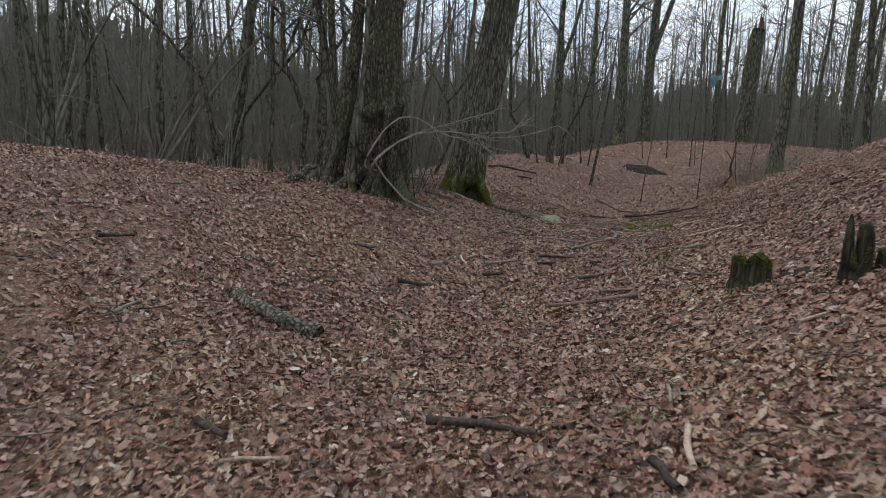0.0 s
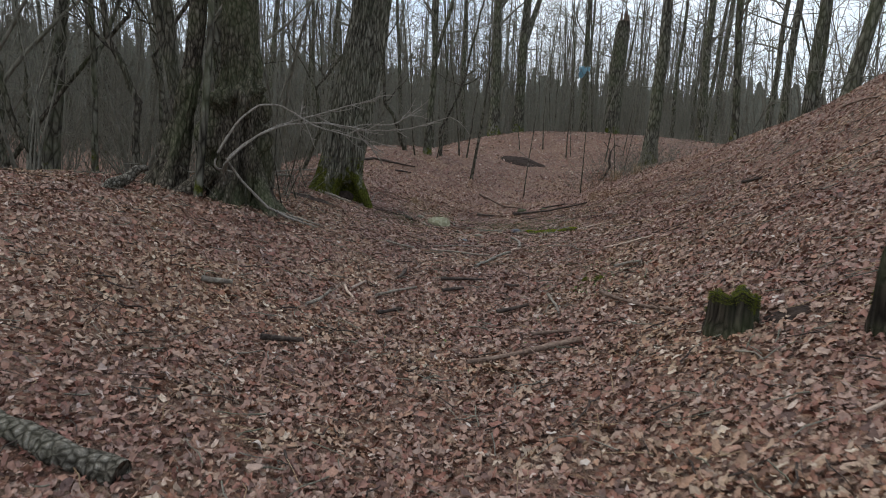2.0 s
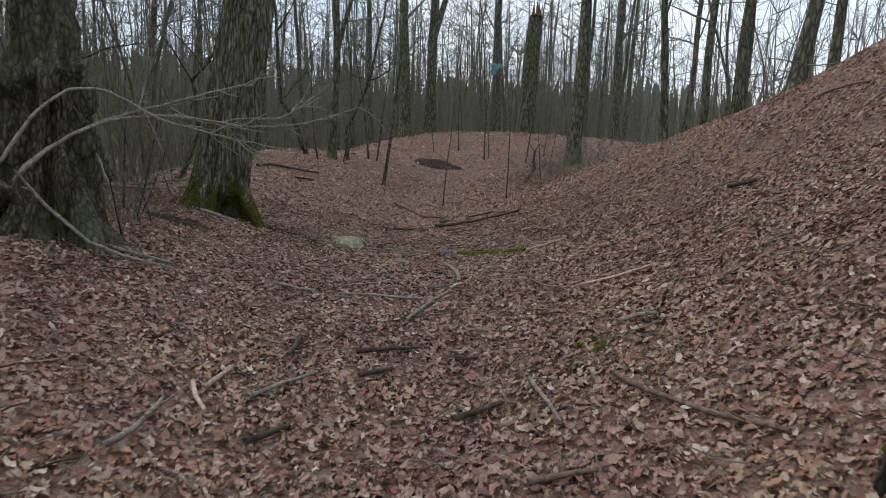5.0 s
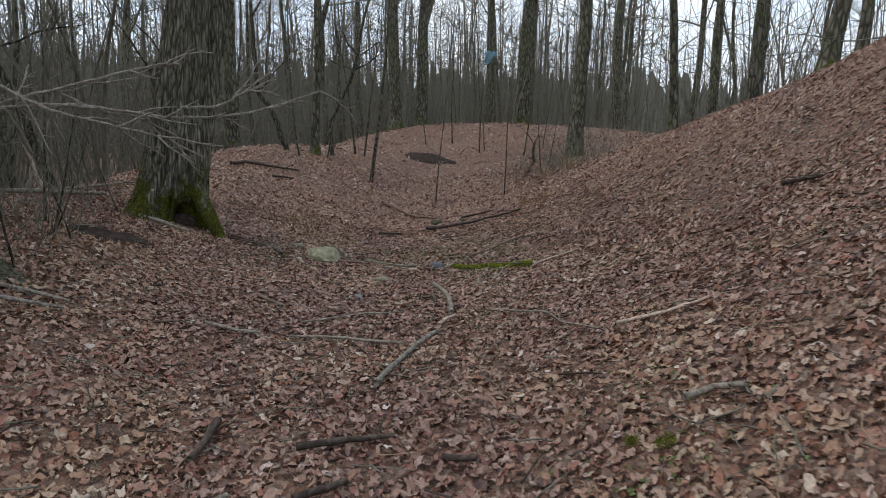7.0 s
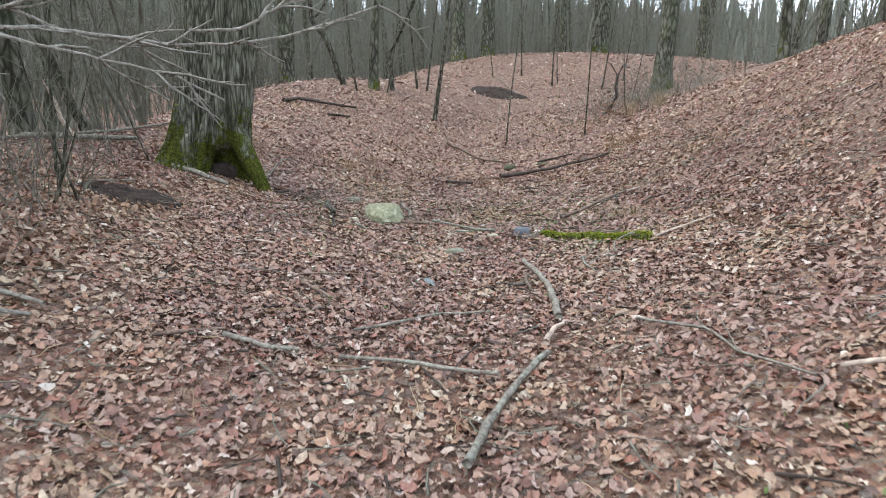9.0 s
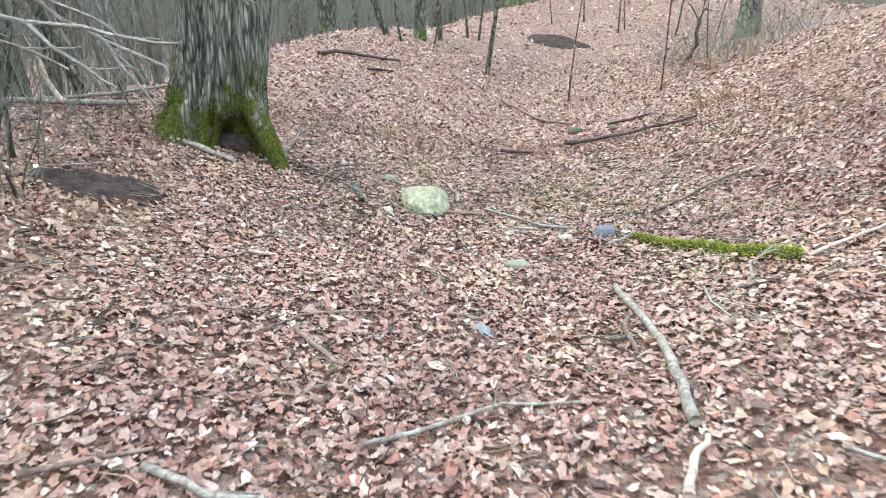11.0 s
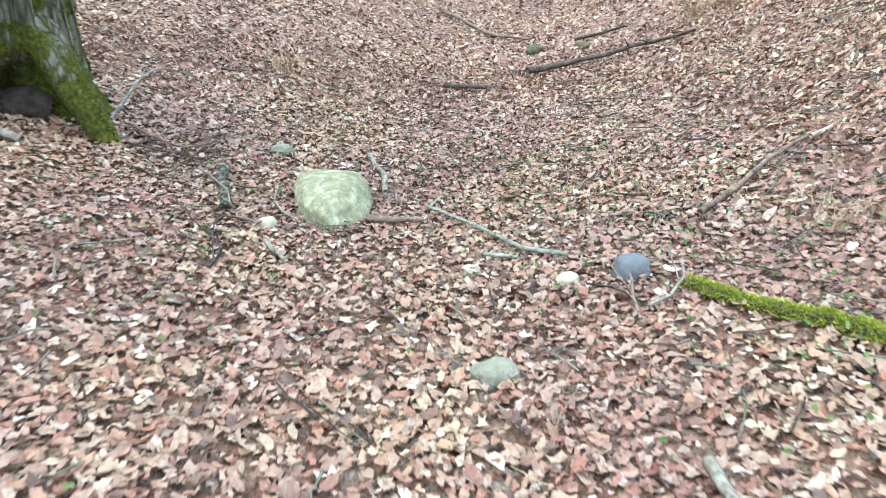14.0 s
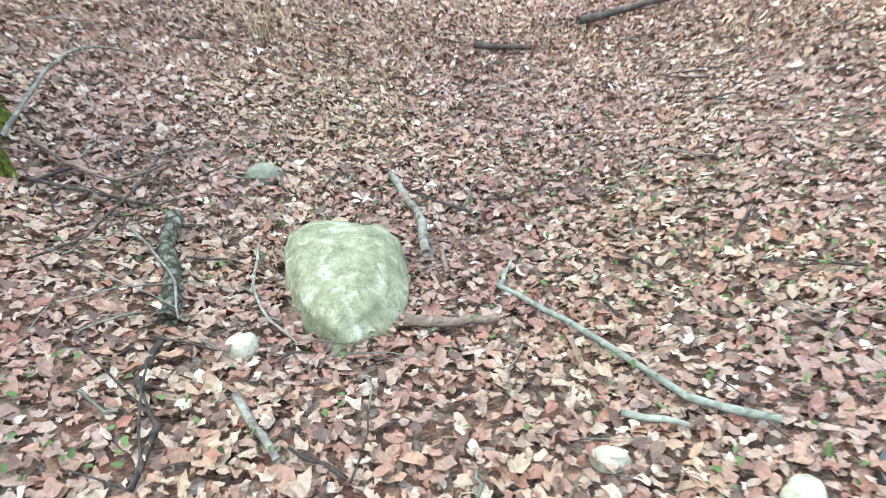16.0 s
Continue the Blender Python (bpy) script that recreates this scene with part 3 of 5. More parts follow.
def forked_tree():
    """A smooth grey tree that forks at head height."""
    rng = random.Random(4)
    root = thing("forest_tree", "smooth grey forked tree behind the burred oak", "tree", stand(FORK[0], FORK[1]), "trees of the wood")
    trunk, crown = Geo(), Geo()
    stem = [(0.05, 0, -0.3), (0.05, 0, 0.5), (0.02, 0, 1.1), (-0.05, 0, 1.68), (-0.08, 0, 1.84), (-0.09, 0, 1.90)]
    trunk.tube(stem, [0.13, 0.10, 0.098, 0.097, 0.06, 0.015], 12)
    for way in ([(-0.04, 0, 1.5), (-0.18, 0.02, 2.2), (-0.32, 0.03, 2.9), (-0.48, 0.1, 4.2), (-0.9, 0.2, 7.0), (-1.1, 0.3, 10.5)],
                [(-0.03, 0, 1.5), (-0.06, -0.02, 2.2), (-0.10, -0.04, 2.9), (-0.12, -0.1, 4.2), (0.1, -0.2, 7.0), (0.2, -0.2, 11.0)]):
        trunk.tube(way, [0.082, 0.075, 0.068, 0.06, 0.045, 0.015], 10)
        for k in range(2, 6):
            for _ in range(4):
                w = rng.uniform(0, 6.28)
                q = wander(rng, way[k], (math.cos(w), math.sin(w), rng.uniform(0.2, 0.9)), rng.uniform(1, 2.4), 6, 0.2, 0.05)
                crown.tube(q, taper(0.02, 0.005, 7), 4, False)
                sprays(crown, rng, q, 0.008, 4, 0.8, 1)
    part("trunk", trunk.mesh("trunk", CROOKED_BARK), root)
    part("crown", crown.mesh("crown", TWIG_BARK), root)


FORK = (-2.08, 12.5)
forked_tree()


def broken_snag():
    x, y = 15.6, 34.6
    root = thing("tree_snag", "dead tree trunk snapped off at the top", "tree snag", stand(x, y))
    rng = random.Random(4)
    g, c = Geo(), Geo()
    g.tube([(0, 0, -0.3), (0.05, 0, 0.4), (0.12, 0, 2), (0.2, 0, 4), (0.3, 0, 5.4), (0.34, 0, 5.8)], [0.6, 0.46, 0.42, 0.40, 0.36, 0.30], 12)
    for dx, dy, ln in ((0.1, 0.1, 0.8), (-0.15, 0.0, 0.45), (0.05, -0.18, 0.6), (0.2, -0.05, 0.35)):
        spike = Geo()
        spike.tube([(0.33 + dx, dy, 5.3), (0.34 + dx * 1.1, dy, 5.8 + ln)], [0.15, 0.02], 5)
        part("splinter", spike.mesh("splinter", BROWN_WOOD), root, "reddish bare splintered wood")
    for k in range(6):
        z, w = rng.uniform(2.5, 5.2), rng.uniform(0, 6.28)
        q = wander(rng, (0.05 * z, 0, z), (math.cos(w), math.sin(w), 0.3), 1.4, 5, 0.2)
        c.tube(q, taper(0.05, 0.01, 6), 4, False)
    part("trunk", g.mesh("trunk", TREE_BARK), root)
    part("branch_stubs", c.mesh("branch_stubs", TWIG_BARK), root)


broken_snag()


# the arching shoots by the burred oak
def arching_bush():
    root = thing("hazel_bush", "arching bare pale shoots beside the burred oak", "bush", pose(-1.1, 10.62, ground_at(-1.1, 10.62)))
    z0 = ground_at(-1.1, 10.62)
    rng = random.Random(8)
    ways = [[(-1.18, 10.66, 1.23), (-0.95, 10.82, 1.5), (-0.59, 10.99, 1.73), (-0.03, 11.14, 1.93), (0.45, 11.26, 2.09), (0.83, 11.36, 2.18)],
            [(-1.15, 10.66, 1.26), (-0.86, 10.83, 1.56), (-0.47, 11.0, 1.76), (0.0, 11.15, 1.83), (0.32, 11.27, 1.81), (0.79, 11.37, 1.76), (1.35, 11.43, 1.82), (1.93, 11.46, 2.01)],
            [(-1.29, 10.54, 1.23), (-1.1, 10.64, 1.66), (-0.81, 10.75, 1.97), (-0.57, 10.85, 2.03), (-0.38, 10.93, 1.97), (-0.06, 11.02, 1.79), (0.31, 11.08, 1.69), (0.64, 11.14, 1.61)],
            [(-0.03, 11.16, 1.93), (0.25, 11.26, 1.8), (0.52, 11.35, 1.75), (0.66, 11.44, 1.62), (0.97, 11.51, 1.44)],
            [(0.8, 11.53, 1.85), (1.08, 11.53, 1.86), (1.26, 11.54, 1.96), (1.35, 11.57, 2.0)]]
    for k, way in enumerate(ways):
        pts = [Vector(p) - Vector((-1.1, 10.62, z0)) for p in way]
        if k < 3:
            pts.insert(0, Vector((-0.12 + 0.04 * k, 0.40, 0.30 + 0.08 * k)))
        fine = []
        ends = [pts[0] * 2 - pts[1], *pts, pts[-1] * 2 - pts[-2]]
        for a, b, c, d in zip(ends, ends[1:], ends[2:], ends[3:]):
            for i in range(5):
                u = i / 5
                p = ((b * 2) + (c - a) * u + (a * 2 - b * 5 + c * 4 - d) * u * u + (b * 3 - a - c * 3 + d) * u ** 3) / 2
                fine.append(p + Vector((rng.uniform(-1, 1), rng.uniform(-1, 1), rng.uniform(-1, 1))) * 0.006)
        fine.append(pts[-1])
        g = Geo()
        g.tube(fine, taper(0.018 if k < 3 else 0.012, 0.008, len(fine)), 6)
        shoot = part("shoot", g.mesh("shoot", SHOOT_BARK), root)
        for _ in range(9 if k < 3 else 4):
            i = rng.randrange(len(fine) // 2, len(fine))
            d = (fine[i] - fine[i - 1]).normalized()
            q = wander(rng, fine[i], d + Vector((rng.uniform(-0.6, 0.6), rng.uniform(-0.7, 0.7), rng.uniform(-0.6, 0.6))), rng.uniform(0.15, 0.5), 6, 0.22)
            t = Geo()
            t.tube(q, taper(0.009, 0.004, 7), 4, False)
            for n in (2, 4):
                t.tube(wander(rng, q[n], d + Vector((rng.uniform(-0.8, 0.8), rng.uniform(-0.7, 0.7), rng.uniform(-0.6, 0.6))), 0.1, 3, 0.2), taper(0.004, 0.002, 4), 4, False)
            part("twig", t.mesh("twig", SHOOT_BARK), shoot)


arching_bush()


# ---- the wood all around ----
def open_ground(x, y):
    """True where the valley, the banks and the mound's face stay free of trees."""
    if y < 12.3:
        return -13 < x < 14 if y > -6 else abs(x) < 6
    if y < 23:
        return -1.6 + 0.12 * (y - 13) < x < 14.5
    if y < 33.5:
        return 1.0 + 0.2 * (y - 23) < x < 17.5
    return False


def crowded(w):
    """How thickly the wood stands along a bearing: thin where the sky opens beyond the steep bank."""
    return 0.16 if 0.60 < w < 1.15 else 1.0


def plant_wood():
    rng = random.Random(77)
    tall = [tree_thing("forest_tree", "bare slender woodland tree", "tree", grown(100 + k, h, r, (rng.uniform(-0.03, 0.03), rng.uniform(-0.02, 0.02)), 0.22, 13, 3.2, k % 3 == 1, 0.11),
                       stand(*xy), "trees of the wood")
            for k, (h, r, xy) in enumerate(((17, 0.11, (-5, 27)), (15, 0.08, (-11, 21)), (18, 0.15, (8, 44)), (13, 0.06, (-3.5, 18)), (16, 0.09, (24, 30)), (11, 0.04, (15, 42))))]
    bush = [shrub(200 + k, h, n, r, s, stand(*xy))
            for k, (h, n, r, s, xy) in enumerate(((4.5, 6, 0.03, 0.5, (-4.6, 13.6)), (6, 5, 0.04, 0.4, (-6.2, 15)), (3.2, 7, 0.018, 0.6, (-2.8, 16.5)), (7.5, 4, 0.05, 0.35, (-9, 14.5))))]
    spots = []

    def free(x, y, gap):
        if open_ground(x, y) or any((x - a) ** 2 + (y - b) ** 2 < gap * gap for a, b in spots):
            return False
        spots.append((x, y))
        return True

    far = [tree_thing("forest_tree", "bare tall woodland tree far among others", "tree", grown(150 + k, h, r, (rng.uniform(-0.03, 0.03), 0), 0.2, 13, 3.6, False, 0.08, 2, 0),
                      stand(*xy), "trees of the wood")
           for k, (h, r, xy) in enumerate(((18, 0.15, (4, 47)), (16, 0.09, (-14, 34)), (17, 0.11, (-6, 40)), (15, 0.07, (12, 48)), (19, 0.19, (-20, 44))))]
    made = 0
    while made < 135:
        w, d = rng.uniform(-1.2, 1.25), rng.uniform(13, 66)
        x, y = 1 + d * math.sin(w), 4 + d * math.cos(w)
        if rng.random() < crowded(w) and free(x, y, 1.3):
            pick = rng.choice(far) if d > 27 else tall[rng.choice((0, 1, 1, 2, 3, 3, 4, 5, 5))]
            copy_thing(pick, stand(x, y, rng.uniform(0, 360), rng.uniform(0.8, 1.15), (rng.uniform(-6, 6), rng.uniform(-6, 6))))
            made += 1
    made = 0
    while made < 90:
        left = rng.random() < 0.38
        w, d = (rng.uniform(-0.95, -0.02), rng.uniform(9.5, 34)) if left else (rng.uniform(-0.6, 1.1), rng.uniform(24, 60))
        x, y = 1 + d * math.sin(w), 4 + d * math.cos(w)
        if rng.random() < crowded(w) and free(x, y, 0.8):
            copy_thing(bush[rng.randrange(4)], stand(x, y, rng.uniform(0, 360), rng.uniform(0.7, 1.25), (rng.uniform(-14, 14), rng.uniform(-14, 14))))
            made += 1
    made = 0
    while made < 22:
        x, y = rng.uniform(-30, 35), rng.uniform(-32, -7)
        if free(x, y, 2.5):
            copy_thing(rng.choice(far), stand(x, y, rng.uniform(0, 360), rng.uniform(0.8, 1.1)))
            made += 1


plant_wood()


def prisms(a, b, r0, r1):
    """Three-sided tapered rods from each point of a to its point of b."""
    n = len(a)
    d = b - a
    side = np.cross(d, np.array((0.31, 0.92, 0.24)))
    side /= np.linalg.norm(side, axis=1, keepdims=True) + 1e-9
    over = np.cross(d, side)
    over /= np.linalg.norm(over, axis=1, keepdims=True) + 1e-9
    ring = [side * math.cos(w) + over * math.sin(w) for w in (0, 2.094, 4.189)]
    v = np.stack([a + q * r0[:, None] for q in ring] + [b + q * r1[:, None] for q in ring], 1).reshape(-1, 3)
    t = np.array([(0, 1, 4), (0, 4, 3), (1, 2, 5), (1, 5, 4), (2, 0, 3), (2, 3, 5)])
    return v, (np.arange(n)[:, None, None] * 6 + t[None]).reshape(-1, 3)


def far_canopy():
    """Stems and fine twigs of the far wood, thinning out towards their tops."""
    rng = np.random.default_rng(41)
    n = 1000
    w, d = rng.uniform(-1.2, 1.2, n), rng.uniform(58, 116, n)
    keep = rng.uniform(0, 1, n) < np.where((w > 0.62) & (w < 1.15), 0.22, 1.0)
    w, d = w[keep], d[keep]
    n = len(w)
    foot = np.stack([1 + d * np.sin(w), 4 + d * np.cos(w), np.zeros(n) - 0.5], 1)
    tall = rng.gamma(6.0, 1.9, n) + 4
    tip = foot + np.stack([rng.normal(0, 0.05, n) * tall, rng.normal(0, 0.05, n) * tall, tall], 1)
    r = rng.uniform(0.05, 0.16, n)
    parts = [prisms(foot, tip, r, r * 0.25)]
    for count, lo, length, thick in ((12, 0.12, 0.20, 0.22), (22, 0.2, 0.10, 0.12)):
        k = np.repeat(np.arange(n), count)
        f = rng.uniform(lo, 0.98, len(k))[:, None]
        a = foot[k] + (tip[k] - foot[k]) * f + rng.normal(0, 0.9, (len(k), 3)) * (count > 20) * np.array((1, 1, 0.4))
        way = np.stack([rng.normal(0, 1, len(k)), rng.normal(0, 1, len(k)), rng.uniform(-0.1, 1.3, len(k))], 1)
        b = a + way * (tall[k] * length * rng.uniform(0.4, 1.2, len(k)))[:, None]
        rr = r[k] * thick + 0.008
        parts.append(prisms(a, b, rr, rr * 0.4))
    base, vs, ts = 0, [], []
    for v, t in parts:
        vs.append(v)
        ts.append(t + base)
        base += len(v)
    thing("far_woods", "distant bare wood with a haze of fine twigs", "woods", None, "", "stuff", triangles("far_woods", np.concatenate(vs), np.concatenate(ts), TWIG_BARK))


def far_woods():
    """Thousands of stems and brush too far off to be told apart."""
    rng = random.Random(31)
    g = Geo()
    for _ in range(1500):
        w, d = rng.uniform(-math.pi, math.pi), rng.uniform(42, 105)
        if abs(w) > 1.5 and rng.random() < 0.6:
            continue
        if rng.random() > crowded(w) + 0.2:
            continue
        x, y = 1 + d * math.sin(w), 4 + d * math.cos(w)
        z = ground_at(x, y)
        h, r = rng.uniform(10, 18), rng.uniform(0.04, 0.15)
        q = wander(rng, (x, y, z - 0.2), (rng.uniform(-0.08, 0.08), 0, 1), h, 5, 0.04)
        g.tube(q, taper(r, r * 0.25, 6), 4, False)
        for _ in range(14):
            k = rng.randrange(2, 6)
            b = wander(rng, q[k], (rng.uniform(-1, 1), rng.uniform(-1, 1), rng.uniform(0.2, 1.2)), rng.uniform(1.2, 3.8), 2, 0.3)
            g.tube(b, taper(r * 0.35, 0.012, 3), 3, False)
    thing("far_woods", "distant bare wood of crowded thin trunks", "woods", None, "", "stuff", g.mesh("far_woods", TWIG_BARK))
    g = Geo()
    for _ in range(1700):
        w, d = rng.uniform(-1.2, 1.25), rng.uniform(20, 62)
        x, y = 1 + d * math.sin(w), 4 + d * math.cos(w)
        if open_ground(x, y):
            continue
        z = ground_at(x, y)
        for _ in range(3):
            a, b = x + rng.uniform(-0.6, 0.6), y + rng.uniform(-0.6, 0.6)
            q = wander(rng, (a, b, z - 0.1), (rng.uniform(-0.4, 0.4), rng.uniform(-0.4, 0.4), 1), rng.uniform(1.5, 7.5), 3, 0.14)
            r = rng.uniform(0.008, 0.024)
            g.tube(q, taper(r, r * 0.4, 4), 3, False)
            for k in (1, 2):
                t = wander(rng, q[k], (rng.uniform(-1, 1), rng.uniform(-1, 1), rng.uniform(0.1, 1)), rng.uniform(0.4, 1.3), 2, 0.2)
                g.tube(t, taper(r * 0.6, 0.004, 3), 3, False)
    for _ in range(8000):
        w, d = rng.uniform(-1.2, 1.25), rng.uniform(24, 70)
        x, y = 1 + d * math.sin(w), 4 + d * math.cos(w)
        if open_ground(x, y) or rng.random() > crowded(w) + 0.1:
            continue
        z = ground_at(x, y) + rng.uniform(1.0, 4.0 + d * 0.25)
        q = wander(rng, (x, y, z), (rng.uniform(-1, 1), rng.uniform(-1, 1), rng.uniform(-0.1, 1.3)), rng.uniform(0.8, 2.6), 2, 0.35)
        r = rng.uniform(0.006, 0.018) * (0.6 + d / 60)
        g.tube(q, taper(r, r * 0.4, 3), 3, False)
    thing("brushwood", "dense leafless brushwood under the trees", "brush", None, "", "stuff", g.mesh("brushwood", BRUSH_BARK))


far_woods()
far_canopy()


def distance_backdrop():
    """The wood's farthest edge, beyond a hundred metres."""
    m = Nodes("far_wood_edge", 1.0, 0.0)
    n1 = m.noise(1.6, 6, m.mapped(1, 1, 0.06), 0.7)
    mat = m.done(m.ramp(n1, [(0.3, (0.105, 0.112, 0.090)), (0.7, (0.21, 0.216, 0.176))]))
    rng = random.Random(3)
    n, verts, faces = 1800, [], []
    for k in range(n):
        w = 2 * math.pi * k / n
        v = (w + math.pi) % (2 * math.pi) - math.pi
        top = (14.5 if v > -0.1 else 14.5 + min(5.5, -9 * v)) - 4.5 * math.exp(-((v - 0.9) / 0.25) ** 2)
        top += 2.5 * noise.noise(Vector((math.cos(w) * 9, math.sin(w) * 9, 0))) + rng.uniform(-2.6, 2.6)
        for z in (-3, top):
            verts.append((4 + 120 * math.sin(w), 14 + 120 * math.cos(w), z))
    for k in range(n):
        a, b = 2 * k, 2 * ((k + 1) % n)
        faces.append((a, b, b + 1, a + 1))
    me = bpy.data.meshes.new("backdrop")
    me.from_pydata(verts, [], faces)
    me.materials.append(mat)
    thing("backdrop", "far edge of the wood against the sky", "backdrop", None, "", "structure", me)


distance_backdrop()


# saplings on the mound: x, y, height, radius, lean
def sapling(seed, x, y, h, r, lean):
    rng = random.Random(seed)
    root = thing("sapling", "thin leafless grey-brown sapling", "sapling", stand(x, y), "saplings in the leaves")
    stem, tw = Geo(), Geo()
    q = wander(rng, (0, 0, -0.1), (lean, 0, 1), h, 8, 0.06)
    stem.tube(q, taper(r, r * 0.25, 9), 6, False)
    sprays(tw, rng, q, max(0.004, r * 0.3), 7, h * 0.22, 1)
    part("stem", stem.mesh("stem", CROOKED_BARK), root)
    part("crown", tw.mesh("crown", TWIG_BARK), root)


SAPLINGS = [(5.6, 26.5, 4.0, 0.04, -0.1), (5.85, 26.4, 4.5, 0.035, 0.15), (5.34, 23.5, 5.5, 0.06, 0.08), (6.78, 22.1, 3.6, 0.022, 0.12), (10.1, 29.6, 3.2, 0.03, 0.0),
            (10.6, 28.1, 3.4, 0.028, 0.05), (10.9, 28.3, 3.0, 0.02, -0.08), (8.17, 20.8, 3.4, 0.02, 0.0), (10.06, 22.3, 2.2, 0.02, -0.1), (3.6, 24.8, 3.5, 0.03, -0.12),
            (4.4, 25.0, 3.0, 0.025, 0.2), (11.8, 26.9, 3.5, 0.03, 0.1), (9.0, 29.5, 3.2, 0.022, -0.1), (12.9, 27.5, 2.6, 0.02, 0.1), (11.2, 24.0, 2.4, 0.015, 0.15)]
for k, s in enumerate(SAPLINGS):
    sapling(300 + k, *s)


def crooked_branch():
    x, y = 9.72, 22.88
    g = Geo()
    g.tube([(0, 0, -0.05), (0.22, 0, 0.22), (0.42, 0.05, 0.5), (0.36, 0.05, 0.72), (0.40, 0.06, 1.0), (0.55, 0.1, 1.25), (0.75, 0.1, 1.2)], [0.06, 0.055, 0.05, 0.045, 0.038, 0.026, 0.01], 7)
    g.tube([(0.40, 0.06, 1.0), (0.2, 0.1, 1.3), (0.1, 0.1, 1.35)], [0.02, 0.012, 0.006], 5)
    thing("crooked_branch", "black crooked dead branch stuck upright in the mound", "branch", stand(x, y), "", "", g.mesh("crooked_branch", DARK_WOOD))


crooked_branch()
for k, (x, y, h, r, lean) in enumerate(((-0.52, 13.2, 2.0, 0.016, 0.25), (-0.30, 13.05, 1.6, 0.012, -0.2), (-0.75, 14.1, 2.6, 0.02, 0.1), (-0.50, 12.9, 1.3, 0.012, 0.5),
                                        (-0.1, 15.6, 1.5, 0.012, -0.4), (-1.3, 13.4, 3.0, 0.022, -0.25), (-0.48, 11.65, 1.5, 0.012, -0.15))):
    sapling(340 + k, x, y, h, r, lean)


def blue_sheet():
    """A torn blue sheet caught on a far trunk."""
    m = Nodes("blue_sheet", 0.5, 0.4)
    mat = m.done(m.ramp(m.noise(3, 3), [(0.3, (0.08, 0.19, 0.24)), (0.7, (0.18, 0.36, 0.43))]))
    g = Geo()
    rng = random.Random(6)
    for i in range(6):
        for j in range(7):
            g.v.append(Vector((0.11 * j + rng.uniform(-0.06, 0.06), -0.1 * math.sin(j * 1.2 + i * 0.4), -0.13 * i * (0.7 + 0.3 * math.sin(j)) + rng.uniform(-0.05, 0.05))))
    for i in range(5):
        for j in range(6):
            a = i * 7 + j
            g.f.append((a, a + 1, a + 8, a + 7))
    thing("blue_sheet", "torn blue sheet caught on a distant tree trunk", "sheet", pose(15.1, 38.15, 6.3), "", "", g.mesh("blue_sheet", mat))


blue_sheet()


def bramble():
    rng = random.Random(9)
    g = Geo()
    for _ in range(420):
        x, y = rng.gauss(10.6, 0.9), rng.gauss(22.2, 1.3)
        q = wander(rng, (x, y, ground_at(x, y) - 0.03), (rng.uniform(-0.8, 0.8), rng.uniform(-0.6, 0.6), 1), rng.uniform(0.4, 1.5), 5, 0.2, -0.04)
        g.tube(q, taper(0.005, 0.002, 6), 3, False)
    for _ in range(260):
        x, y = rng.gauss(0.2, 0.9), rng.gauss(13.4, 1.2)
        if x > 0.5:
            continue
        q = wander(rng, (x - 0.8, y, ground_at(x - 0.8, y) - 0.03), (rng.uniform(-0.8, 0.8), rng.uniform(-0.6, 0.6), 1), rng.uniform(0.3, 1.3), 5, 0.2, -0.03)
        g.tube(q, taper(0.005, 0.002, 6), 3, False)
    thing("bramble_thicket", "thin reddish leafless bramble shoots", "brush", None, "", "stuff", g.mesh("bramble_thicket", TWIG_BARK))


bramble()


BRACKEN = [(7.85, 18.1, 16, 0.42), (7.5, 18.0, 9, 0.35), (8.8, 21.3, 16, 0.6), (9.6, 21.6, 14, 0.6)]


def dry_bracken(x, y, count, tall, seed):
    """A low clump of rusty collapsed fronds, each a bent stalk with short side leaflets."""
    m = Nodes("rusty_bracken", 0.85, 0.15)
    mat = m.done(m.mix(0.5, m.ramp(m.random(True), [(0.0, (0.10, 0.055, 0.034)), (1.0, (0.26, 0.155, 0.095))]), m.ramp(m.noise(30, 3), [(0.3, (0.12, 0.068, 0.043)), (0.7, (0.25, 0.15, 0.095))])))
    rng = random.Random(seed)
    g = Geo()
    for _ in range(count):
        q = wander(rng, (rng.gauss(0, 0.22), rng.gauss(0, 0.16), -0.02), (rng.uniform(-1, 1), rng.uniform(-1, 1), rng.uniform(0.3, 1.2)), tall * rng.uniform(0.5, 1.2), 7, 0.2, -0.12)
        g.tube(q, taper(0.004, 0.002, 8), 3, False)
        for k in range(2, 8):
            for side in (-1, 1):
                d = (q[k] - q[k - 1]).normalized().cross(Vector((0, 0, 1))) * side
                g.tube([q[k], q[k] + d * 0.06 + Vector((0, 0, -0.015)), q[k] + d * 0.1 + Vector((0, 0, -0.04))], [0.006, 0.005, 0.001], 3, False)
    thing("dry_bracken", "collapsed clump of rusty dry fern fronds", "fern", stand(x, y), "", "stuff", g.mesh("dry_bracken", mat))


for k, (x, y, count, tall) in enumerate(BRACKEN):
    dry_bracken(x, y, count, tall, 70 + k)


